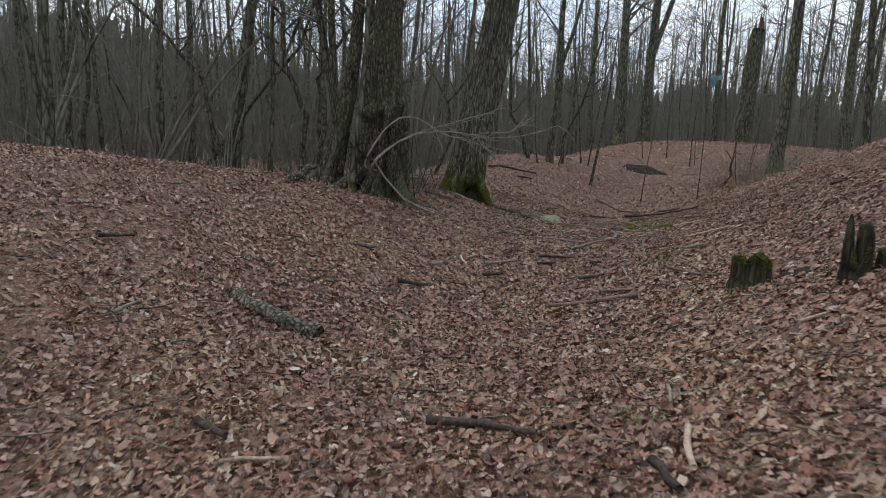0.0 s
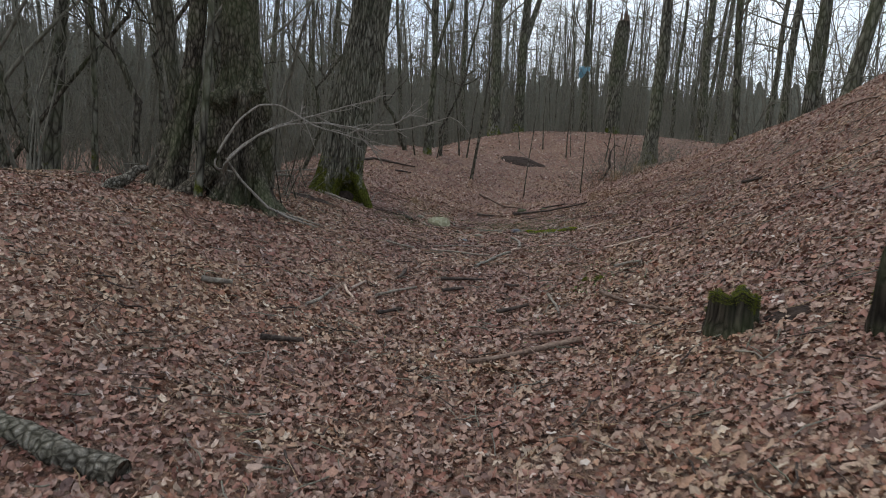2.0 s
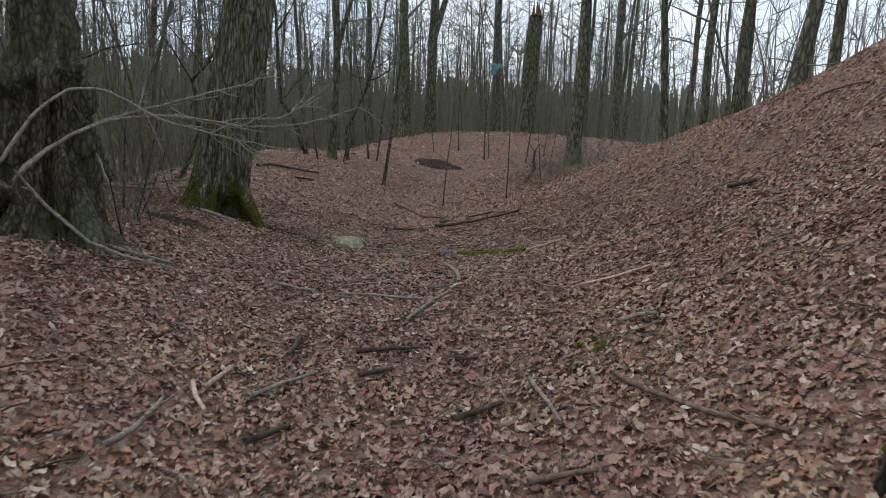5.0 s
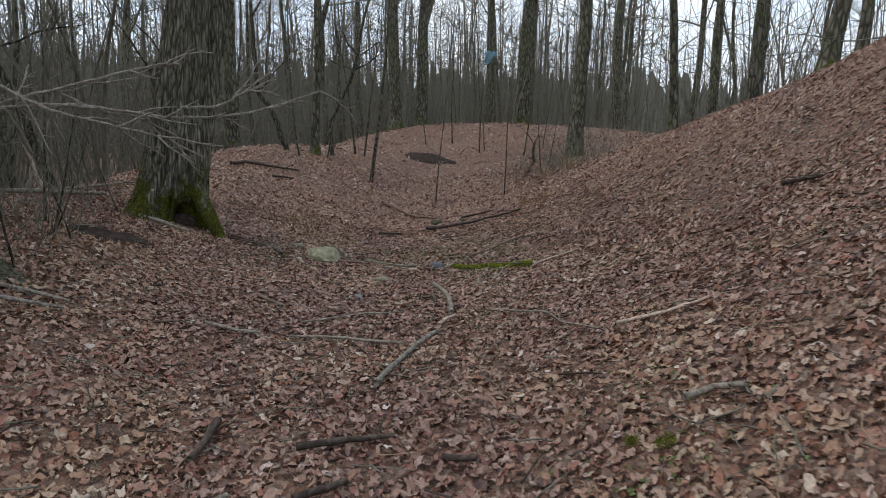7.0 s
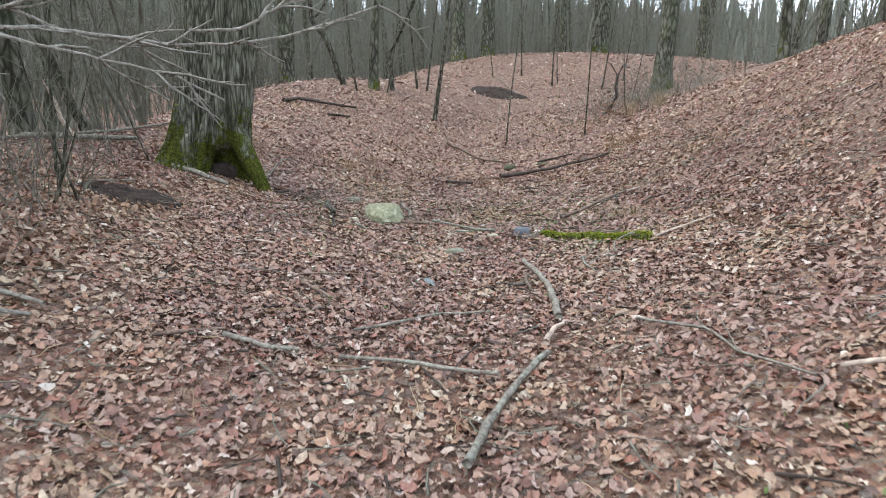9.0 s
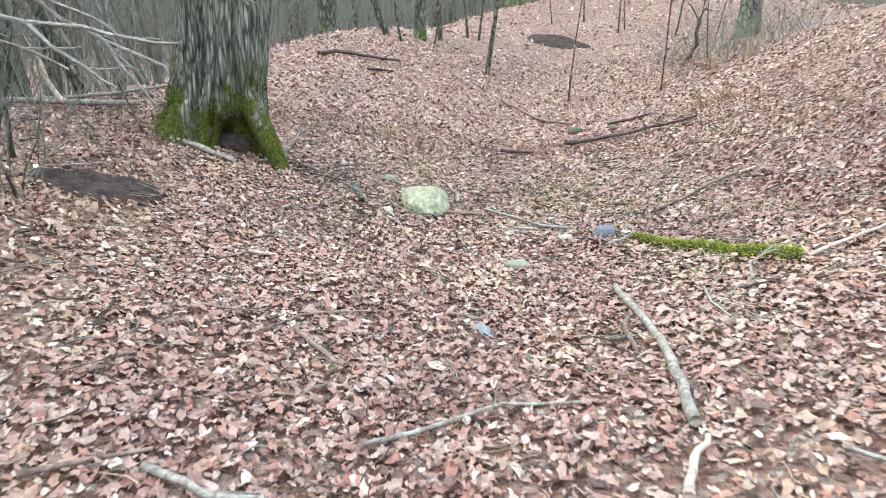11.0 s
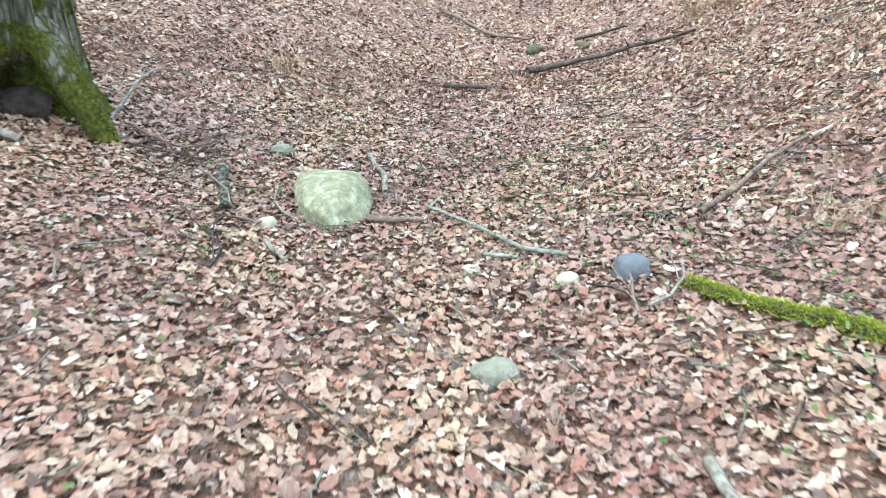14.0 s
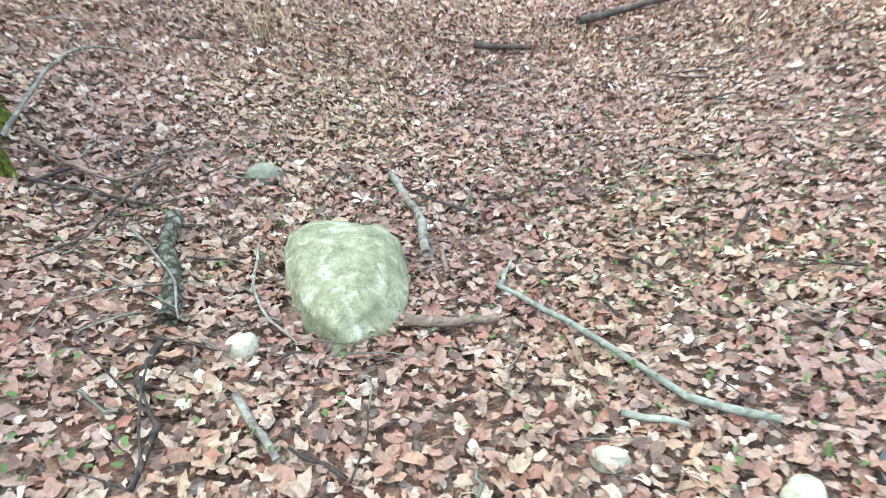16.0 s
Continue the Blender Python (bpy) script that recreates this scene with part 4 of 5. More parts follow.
# ---- stumps, stones, soil ----
def stump(name, label, x, y, r, hgt, seed, turn=0.0, jag=0.3, grooves=9, moss=2500, moss_label="bright green moss on top"):
    """A rotten stump: a grooved shell with a ragged rim and a sunken core."""
    root = thing(name, label, "tree stump", pose(x, y, ground_at(x, y), 0, 0, turn))
    k, rings, verts = 72, 16, []
    rim = []
    for s in range(k):
        w = 2 * math.pi * s / k
        q = Vector((math.cos(w) * 1.7, math.sin(w) * 1.7, seed))
        rim.append(hgt * (1 - jag * 0.5 + jag * 1.3 * noise.noise(q) + 0.08 * noise.noise(q * 5)))
    for i in range(rings + 6):
        for s in range(k):
            w = 2 * math.pi * s / k
            c, d = math.cos(w), math.sin(w)
            g = 1 - 0.24 * abs(math.sin(grooves * 0.5 * w + 1.6 * noise.noise(Vector((c * 2, d * 2, seed + 3))))) ** 2 * (0.6 + 0.5 * noise.noise(Vector((c * 4, d * 4, seed + 5))))
            if i < rings:
                f = i / (rings - 1)
                z = -0.12 + (rim[s] + 0.12) * f
                rr = r * g * (1 + 0.14 * math.exp(-max(z, 0) / 0.06) - 0.05 * f + 0.06 * noise.noise(Vector((c * 3, d * 3, z * 9 + seed))))
            else:
                f = (i - rings + 1) / 6
                z = rim[s] - min(rim[s] - hgt * 0.35, 0.5 * f * hgt) * min(1, f * 1.4)
                rr = r * g * (0.95 - 0.93 * f)
            verts.append((c * rr, d * rr, z))
    n_r = rings + 6
    i = (np.arange(n_r - 1)[:, None] * k + np.arange(k)[None]).ravel()
    j = (np.arange(n_r - 1)[:, None] * k + ((np.arange(k) + 1) % k)[None]).ravel()
    wood = part("wood", triangles("wood", np.array(verts), np.concatenate([np.stack([i, j, j + k], 1), np.stack([i, j + k, i + k], 1)]), STUMP_WOOD, True), root, "dark rotten wood")
    if moss:
        v = np.array(verts).reshape(n_r, k, 3)
        top = v[rings - 9:rings + 4].reshape(-1, 3)
        nrm = np.stack([top[:, 0] / r * 0.6, top[:, 1] / r * 0.6, np.full(len(top), 0.9)], 1)
        keep = np.array([noise.noise(Vector(p) * 6 + Vector((seed, 0, 0))) > 0.28 - 2.2 * (p[2] / hgt - 0.55) for p in top])
        mv, mt = fuzz(top[keep], nrm[keep], np.random.default_rng(int(seed * 10)), moss, 0.0075)
        part("moss", triangles("moss", mv, mt, MOSS), wood, moss_label)
    return root


stump("tree_stump", "short rotten stump capped with green moss", 2.74, 5.66, 0.172, 0.26, 2.3, 20, 0.22, 7, 14000)


def split_stump():
    x, y = 3.12, 4.80
    root = stump("tree_stump", "tall splintered dark stump with moss on its foot", x, y, 0.105, 0.22, 6.1, 40, 0.4, 7, 2500, "thin green moss")
    g = Geo()
    g.tube([(-0.07, 0.05, 0.0), (-0.068, 0.05, 0.25), (-0.06, 0.055, 0.34), (-0.055, 0.06, 0.42), (-0.05, 0.06, 0.48)], [0.045, 0.040, 0.032, 0.022, 0.008], 6)
    part("splinter", g.mesh("splinter", STUMP_WOOD, False), root)
    g = Geo()
    g.tube([(0.015, -0.03, 0.0), (0.015, -0.035, 0.25), (0.0, -0.035, 0.32), (0.0, -0.03, 0.39), (-0.01, -0.02, 0.42)], [0.07, 0.066, 0.060, 0.050, 0.03], 7)
    part("splinter", g.mesh("splinter", STUMP_WOOD, False), root)


split_stump()
stump("mossy_root_lump", "small moss-covered lump of root beside the splintered stump", 3.32, 4.76, 0.07, 0.13, 4.4, 0, 0.2, 5, 1800)


def stone(name, label, x, y, size, material, seed, turn=0.0, sink=0.25, rough=0.18, fine=4, taper_y=0.0, tilt=0.0, square=0.0, flat_top=0.72):
    bm = bmesh.new()
    bmesh.ops.create_icosphere(bm, subdivisions=fine, radius=1.0)
    for v in bm.verts:
        p = v.co.copy()
        k = 1 + rough * noise.noise(p * 1.3 + Vector((seed, 0, 0))) + rough * 0.35 * noise.noise(p * 4 + Vector((0, seed, 0))) + rough * 0.12 * noise.noise(p * 11)
        p = p * k
        flat = math.hypot(p.x, p.y) + 1e-6
        c, d = abs(p.x) / flat, abs(p.y) / flat
        grow = 1 + square * (1 / max(0.1, c ** 4 + d ** 4) ** 0.25 - 1)
        p.x, p.y = p.x * grow, p.y * grow
        p.z = p.z if p.z < flat_top else flat_top + (p.z - flat_top) * 0.35
        p.x *= 1 + taper_y * p.y
        v.co = Vector((p.x * size[0], p.y * size[1], p.z * size[2]))
    me = bpy.data.meshes.new(name)
    bm.to_mesh(me)
    bm.free()
    me.polygons.foreach_set("use_smooth", [True] * len(me.polygons))
    me.materials.append(material)
    return thing(name, label, "stone", pose(x, y, ground_at(x, y) + size[2] * (0.72 - sink), tilt, 0, turn), "", "", me)


stone("boulder", "pale grey-green lichened boulder lying in the leaves", 2.43, 14.37, (0.225, 0.34, 0.16), BOULDER, 2.6, -10, 0.52, 0.15, 5, 0.27, 6, 0.25, 0.9)
stone("round_stone", "smooth blue-grey round stone in the leaves", 3.60, 13.09, (0.095, 0.085, 0.085), SLATE, 5.0, 10, 0.5, 0.08)
stone("small_stone", "pale buff stone half buried in leaves", 3.31, 13.13, (0.062, 0.05, 0.045), PALE_STONE, 1.0, 30, 0.45)
stone("small_stone", "flat pale buff stone in the leaves", 2.95, 13.40, (0.052, 0.038, 0.035), PALE_STONE, 7.0, -20, 0.45)
stone("mossy_lump", "grey-green algae-stained stone among leaves", 2.77, 12.60, (0.09, 0.065, 0.06), GREEN_STONE, 3.0, 0, 0.4)
stone("small_stone", "rounded pale stone beside the boulder", 2.06, 14.10, (0.06, 0.05, 0.05), PALE_STONE, 9.0, 50, 0.4)
stone("mossy_lump", "dark grey stone behind the boulder", 2.22, 15.33, (0.085, 0.06, 0.06), GREEN_STONE, 6.0, 10, 0.4)


# two mossy lumps of rotten root wood, shaped with the stone builder
stone("mossy_lump", "dark mossy lump of rotten wood below the mound", 5.68, 18.93, (0.14, 0.10, 0.09), DARK_LUMP, 4.0, 20, 0.45)
stone("mossy_lump", "dark lump of rotten wood beside a fallen branch", 6.18, 18.56, (0.12, 0.09, 0.06), DARK_LUMP, 8.0, -30, 0.45)


def soil_patch(label, x, y, rx, ry, turn, seed, up=0.05):
    verts, faces, n, rings = [(0, 0, 0)], [], 48, 12
    ct, st = math.cos(radians(turn)), math.sin(radians(turn))
    z0 = ground_at(x, y)
    verts[0] = (0, 0, up)
    for i in range(1, rings + 1):
        f = i / rings
        for s in range(n):
            w = 2 * math.pi * s / n
            e = 1 + 0.28 * noise.noise(Vector((math.cos(w) * 1.4, math.sin(w) * 1.4, seed)))
            a, b = rx * f * e * math.cos(w), ry * f * e * math.sin(w)
            px, py = a * ct - b * st, a * st + b * ct
            lump = 0.05 * noise.noise(Vector((px * 7, py * 7, seed))) + 0.03 * noise.noise(Vector((px * 21, py * 21, seed)))
            lump *= min(1.0, rx / 0.45)
            verts.append((px, py, ground_at(x + px, y + py) - z0 + (up + lump) * (1 - f ** 3) + 0.012 - 0.03 * f ** 6))
    for s in range(n):
        faces.append((0, 1 + s, 1 + (s + 1) % n))
    for i in range(rings - 1):
        for s in range(n):
            a, b = 1 + i * n + s, 1 + i * n + (s + 1) % n
            faces.append((a, a + n, b + n, b))
    g = Geo()
    g.v, g.f = [Vector(p) for p in verts], faces
    thing("bare_soil", label, "soil patch", pose(x, y, z0), "", "", g.mesh("bare_soil", SOIL))


SOIL_SPOTS = [(-0.02, 13.62, 0.52, 0.36, -8, 1.0), (8.4, 27.4, 0.95, 0.75, -50, 2.0), (3.04, 5.50, 0.17, 0.12, -30, 3.0)]
soil_patch("patch of dark turned soil in the leaves", *SOIL_SPOTS[0], 0.045)
soil_patch("dark hollow of bare soil in the mound's side", *SOIL_SPOTS[1], 0.10)
soil_patch("dark crumbly soil beside the mossy stump", *SOIL_SPOTS[2], 0.004)


# ---- fallen branches and sticks ----
def stick(name, label, pts, r, material, tip=None, lift=0.0, sides=8, forks=0, seed=0, arch=0.0, rough=0.1):
    """A fallen branch along points of the plan, lying on the ground."""
    rng = random.Random(seed + int(abs(pts[0][0]) * 100) + int(abs(pts[0][1]) * 10))
    way = []
    for a, b in zip(pts, pts[1:]):
        steps = max(3, int(math.hypot(b[0] - a[0], b[1] - a[1]) / 0.09))
        way += [(a[0] + (b[0] - a[0]) * s / steps, a[1] + (b[1] - a[1]) * s / steps) for s in range(steps)]
    way.append(pts[-1])
    n = len(way)
    x0, y0 = way[0]
    z0 = ground_at(x0, y0)
    span = math.hypot(way[-1][0] - x0, way[-1][1] - y0)
    across = ((way[-1][1] - y0) / span, (x0 - way[-1][0]) / span)
    sway, sway_at = min(0.06, 0.02 * span), rng.uniform(0, 6.28)
    line, radii = [], []
    for i, (x, y) in enumerate(way):
        f = i / (n - 1)
        j = r * 0.45
        swing = sway * math.sin(math.pi * 1.6 * f + sway_at)
        line.append((x - x0 + across[0] * swing + rng.uniform(-j, j), y - y0 + across[1] * swing + rng.uniform(-j, j), ground_at(x, y) - z0 + 0.038 + r * 0.6 + lift + arch * math.sin(math.pi * f)))
        radii.append((r + ((tip if tip is not None else r * 0.75) - r) * f) * rng.uniform(1 - rough, 1 + rough))
    g = Geo()
    g.tube(line, radii, sides)
    for _ in range(forks):
        k = rng.randrange(n // 3, n)
        w = rng.uniform(0, 6.28)
        q = wander(rng, line[k], (math.cos(w), math.sin(w), rng.uniform(0.0, 0.7)), rng.uniform(0.1, 0.4), 4, 0.2, -0.05)
        g.tube(q, taper(radii[k] * 0.5, 0.003, 5), 5, False)
    return thing(name, label, "branch" if "branch" in name or "log" in name else "stick", pose(x0, y0, z0), "", "", g.mesh(name, material))


def moss_log():
    pts = [(3.72, 12.84), (3.94, 12.40), (4.06, 12.10), (4.21, 11.78)]
    root = thing("mossy_log", "thin fallen log covered in bright yellow-green moss", "log", pose(*pts[0], ground_at(*pts[0])))
    g = Geo()
    line = []
    for a, b in zip(pts, pts[1:]):
        for s in range(24):
            x, y = a[0] + (b[0] - a[0]) * s / 24, a[1] + (b[1] - a[1]) * s / 24
            line.append((x - pts[0][0], y - pts[0][1], ground_at(x, y) - ground_at(*pts[0]) + 0.038))
    radii = [r * (1 + 0.5 * noise.noise(Vector((k * 0.13, 3, 0)))) for k, r in enumerate(taper(0.021, 0.032, len(line)))]
    g.tube(line, radii, 10)
    wood = part("wood", g.mesh("wood", DARK_WOOD), root)
    p, n = [], []
    for a, r in zip(line, radii):
        for k in range(14):
            w = math.pi * (k / 13 * 1.3 - 0.15)
            d = np.array((0.8 * math.cos(w), 0.6 * math.cos(w), math.sin(w)))
            p.append(np.array(a) + d * r)
            n.append(d)
    v, t = fuzz(np.array(p), np.array(n), np.random.default_rng(5), 16000, 0.011)
    part("moss", triangles("moss", v, t, BRIGHT_MOSS), wood, "bright yellow-green moss")


moss_log()
stick("fallen_branch", "short thick grey branch with lichen in the leaves", [(-1.72, 5.25), (-1.58, 5.08), (-1.42, 4.93), (-1.18, 4.79), (-0.96, 4.70)], 0.048, LOG_BARK, 0.064, -0.03, sides=14, rough=0.18)
stick("fallen_branch", "pale grey pole lying in the leaves", [(3.19, 11.95), (3.09, 11.50), (2.98, 11.10), (2.82, 10.55)], 0.019, GREY_WOOD, 0.024, sides=10)
stick("fallen_branch", "brown barked stick beside a grey pole", [(3.02, 11.52), (2.95, 11.36), (2.86, 11.10)], 0.016, BROWN_WOOD)
stick("fallen_branch", "grey barkless branch lying across the valley floor", [(2.53, 10.07), (2.25, 9.75), (2.02, 9.50), (1.84, 9.27)], 0.015, GREY_WOOD, 0.020, sides=10)
stick("fallen_branch", "pale splintered piece of branch", [(2.56, 10.18), (2.70, 10.34), (2.82, 10.45)], 0.019, PALE_WOOD, 0.010)
stick("fallen_branch", "dark long fallen branch on the valley floor", [(4.97, 17.50), (5.45, 17.64), (6.0, 17.58), (6.35, 17.56), (6.81, 17.20)], 0.036, DARK_WOOD, 0.016, 0.03, 9, 3)
stick("fallen_branch", "brown fallen branch below the mound", [(5.17, 21.7), (5.42, 21.0), (5.55, 20.4), (5.95, 19.7)], 0.032, BROWN_WOOD, 0.016, 0.0, 8, 3)
stick("fallen_branch", "dark branch piece half hidden in leaves", [(6.25, 18.95), (6.6, 18.85), (6.95, 18.9)], 0.022, DARK_WOOD, 0.014, 0.0, 8, 3)
stick("fallen_branch", "mossy dark branch lying on the mound's foot", [(1.62, 22.9), (2.0, 23.2), (2.5, 23.05), (3.32, 23.1)], 0.045, DARK_WOOD, 0.022, 0.02, 8, 2)
stick("fallen_branch", "short dark branch on the mound's foot", [(2.56, 22.2), (3.09, 22.4)], 0.028, DARK_WOOD)
stick("fallen_branch", "pale log lying against the oak's foot", [(0.03, 15.50), (0.38, 15.40), (0.76, 15.12)], 0.035, GREY_WOOD, 0.025)
stick("fallen_branch", "long pale branch on the low bank behind the oak", [(-2.6, 16.0), (-2.0, 16.9), (-1.2, 17.4), (-0.5, 18.5), (0.3, 20.0)], 0.024, GREY_WOOD, 0.016, 0.03, 8, 3)
stick("fallen_branch", "crooked pale branch beside the oak's foot", [(-1.95, 17.05), (-1.5, 16.85), (-1.1, 16.6), (-0.8, 16.7), (-0.45, 16.75)], 0.036, GREY_WOOD, 0.030, 0.03, 8, 4)
stick("fallen_branch", "short brown rotten log in the leaves", [(1.86, 14.93), (1.85, 14.60), (1.86, 14.24)], 0.030, LOG_BARK, 0.034, sides=12, rough=0.15)
stick("fallen_branch", "pale grey stick beside the boulder", [(2.81, 15.20), (2.82, 14.86), (2.77, 14.52)], 0.017, GREY_WOOD, 0.02)
stick("stick", "thin grey stick beside the boulder", [(2.85, 14.55), (2.81, 14.37)], 0.012, BROWN_WOOD)
stick("stick", "reddish brown stick at the boulder's foot", [(2.58, 14.12), (2.74, 14.06), (2.89, 14.03)], 0.022, BROWN_WOOD, 0.014)
stick("fallen_branch", "long thin bent grey branch in the leaves", [(2.97, 14.23), (3.04, 14.02), (3.13, 13.79), (3.24, 13.50), (3.43, 13.34)], 0.0085, GREEN_WOOD, 0.0125, 0.012, 10, 0)
stick("stick", "short grey fork of a thin branch", [(2.97, 14.23), (3.04, 14.32), (3.08, 14.40)], 0.010, GREEN_WOOD, 0.004)
stick("stick", "dark twig behind the boulder", [(3.08, 14.75), (2.9, 14.95), (2.88, 15.02)], 0.007, DARK_WOOD)
stick("stick", "grey weathered stick in the leaves", [(2.04, 13.88), (2.08, 13.74), (2.12, 13.62)], 0.014, GREY_WOOD)
stick("stick", "grey-green stick in the leaves", [(3.05, 13.52), (3.19, 13.41)], 0.011, GREEN_WOOD)
stick("stick", "thin bent twig beside the boulder", [(2.15, 14.66), (2.13, 14.40), (2.16, 14.18), (2.22, 14.05)], 0.006, GREY_WOOD, 0.004, 0.02)
stick("stick", "thin forked pale twig over a rotten log", [(1.72, 14.80), (1.80, 14.58), (1.88, 14.40), (1.91, 14.19)], 0.007, GREY_WOOD, 0.004, 0.05, 6, 2)
stick("stick", "dark bent twig near the oak", [(1.28, 15.32), (1.54, 15.19), (1.76, 15.04), (1.80, 15.28)], 0.009, DARK_WOOD, 0.006, 0.01, 6, 2)
stick("fallen_branch", "pale branch leaning by the oak's roots", [(1.14, 15.62), (1.30, 16.0), (1.66, 16.6)], 0.013, GREY_WOOD, 0.005, 0.05, 6, 1, 0, 0.16)
stick("stick", "dark twig on the valley floor", [(3.96, 17.25), (4.34, 17.02)], 0.025, DARK_WOOD)
stick("fallen_branch", "thin brown stick on the steep bank's foot", [(4.18, 13.42), (4.50, 13.58), (4.80, 13.70), (5.16, 13.79)], 0.016, BROWN_WOOD, 0.012)
stick("stick", "pale broken tip of a stick", [(5.16, 13.79), (5.36, 13.85)], 0.018, PALE_WOOD, 0.008)
stick("stick", "thin pale stick at the bank's foot", [(4.21, 11.75), (4.83, 11.84)], 0.013, PALE_WOOD, 0.008)
stick("fallen_branch", "thin grey branch on the valley floor", [(1.61, 10.69), (1.90, 10.74), (2.17, 10.83), (2.48, 10.79)], 0.010, GREY_WOOD, 0.007)
stick("stick", "short pale stick in the leaves", [(0.91, 10.58), (1.12, 10.46), (1.29, 10.43)], 0.014, GREY_WOOD)
stick("fallen_branch", "grey stick lying across the valley floor", [(1.49, 10.31), (1.87, 10.14), (2.22, 9.93)], 0.010, GREY_WOOD, 0.012)
stick("stick", "thin dark twig across a stick", [(1.85, 10.30), (1.92, 9.82)], 0.006, DARK_WOOD, 0.004)
stick("stick", "thin dark twig crossing another", [(2.24, 10.31), (1.96, 9.95)], 0.006, DARK_WOOD, 0.004)
stick("fallen_branch", "thin bent grey branch at the bank's foot", [(3.16, 10.22), (3.31, 9.88), (3.26, 9.56), (3.34, 9.17)], 0.009, GREY_WOOD, 0.006, 0.01, 6, 2)
stick("stick", "pale stick on the bank", [(3.46, 9.18), (3.70, 8.98), (3.97, 8.91)], 0.013, PALE_WOOD)
stick("fallen_branch", "pale stick below the oak", [(-0.55, 11.05), (-0.21, 10.92), (0.02, 10.81)], 0.018, GREY_WOOD, 0.012)
stick("stick", "thin stick in the leaves", [(0.57, 10.55), (0.92, 10.69)], 0.010, BROWN_WOOD)
stick("stick", "thin twig in the leaves", [(1.20, 11.58), (1.39, 11.78), (1.81, 11.90)], 0.008, BROWN_WOOD, 0.006)
stick("stick", "short pale broken stick", [(1.05, 12.73), (1.22, 12.73)], 0.010, PALE_WOOD)
stick("fallen_branch", "dark bent branch on the steep bank", [(6.30, 10.55), (6.32, 10.32), (6.28, 10.10)], 0.026, DARK_WOOD, 0.014, 0.0, 7, 6)
stick("fallen_branch", "thin pale branch on the steep bank", [(8.84, 11.69), (8.75, 11.1), (8.55, 10.62)], 0.02, BROWN_WOOD, 0.012)
stick("stick", "grey crooked stick in the leaves", [(3.01, 7.99), (3.16, 7.97), (3.24, 7.86)], 0.017, GREY_WOOD)
stick("fallen_branch", "broken piece of bark in the leaves", [(1.30, 8.62), (1.55, 8.62), (1.78, 8.58)], 0.020, DARK_WOOD, 0.012)
stick("stick", "dark rotten stick in the leaves", [(0.97, 8.99), (0.84, 8.63)], 0.022, DARK_WOOD)
stick("stick", "short dark stick in the leaves", [(1.93, 8.30), (2.06, 8.22)], 0.018, DARK_WOOD)
stick("stick", "thick short pale stick in the leaves", [(-1.02, 7.55), (-0.78, 7.62)], 0.026, GREY_WOOD)
stick("fallen_branch", "crooked grey branch in the leaves", [(-0.15, 7.43), (0.0, 7.66), (0.1, 7.95)], 0.018, GREY_WOOD, 0.012, 0.01, 7, 2)
stick("stick", "short crossed pale stick", [(0.23, 8.21), (0.30, 7.84)], 0.015, PALE_WOOD)
stick("stick", "pale broken end of a stick", [(0.29, 8.13), (0.46, 8.42)], 0.018, PALE_WOOD)
stick("fallen_branch", "pale grey stick in the leaves", [(0.54, 8.03), (0.75, 8.2), (0.98, 8.33)], 0.017, GREY_WOOD, 0.010)
stick("stick", "dark stick in the leaves", [(-0.46, 6.57), (-0.16, 6.63)], 0.025, DARK_WOOD)
stick("fallen_branch", "long brown branch in the leaves", [(1.04, 6.32), (1.48, 6.36), (1.72, 6.36), (1.97, 6.38)], 0.018, BROWN_WOOD, 0.026, 0.0, 8, 1)
stick("stick", "dark short stick in the leaves", [(0.49, 7.54), (0.74, 7.65)], 0.020, DARK_WOOD)
stick("stick", "dark stick in the leaves", [(1.60, 7.49), (1.92, 7.50)], 0.020, DARK_WOOD)
stick("stick", "grey slanting stick in the leaves", [(2.18, 7.66), (2.06, 7.09)], 0.015, GREY_WOOD)
stick("fallen_branch", "dark thin branch by the mossy stump", [(2.57, 7.37), (2.62, 6.77), (2.69, 6.27)], 0.018, BROWN_WOOD, 0.012, 0.0, 7, 1)
stick("stick", "dark stick on the valley floor", [(1.23, 8.23), (1.48, 8.28)], 0.018, DARK_WOOD)
stick("stick", "thin bent twig by the mossy stump", [(2.46, 5.22), (2.50, 5.10), (2.47, 4.98)], 0.007, GREY_WOOD)
stick("stick", "thin twig on the bank", [(3.48, 6.23), (3.75, 6.45), (3.99, 6.61)], 0.008, BROWN_WOOD)
stick("stick", "pale stick on the low bank", [(-2.33, 4.38), (-2.26, 4.66)], 0.016, GREY_WOOD)
stick("stick", "dark stick in the leaves", [(-1.31, 3.18), (-1.10, 3.03)], 0.022, DARK_WOOD)
stick("stick", "pale brown stick in the leaves", [(-1.04, 2.76), (-0.76, 2.80)], 0.012, PALE_WOOD)
stick("fallen_branch", "dark rotten branch in the leaves", [(-0.08, 3.32), (0.22, 3.17), (0.46, 3.01)], 0.026, DARK_WOOD, 0.014)
stick("stick", "thin bent twig in the leaves", [(1.02, 3.62), (1.08, 3.95), (1.29, 4.08), (1.41, 3.77)], 0.006, GREY_WOOD)
stick("stick", "pale stick in the leaves", [(1.13, 2.81), (1.01, 2.42)], 0.018, PALE_WOOD)
stick("stick", "dark stick in the leaves", [(0.87, 2.52), (0.89, 2.25)], 0.022, DARK_WOOD)
stick("stick", "short pale stick on the bank", [(2.36, 4.16), (2.55, 4.17)], 0.012, PALE_WOOD)
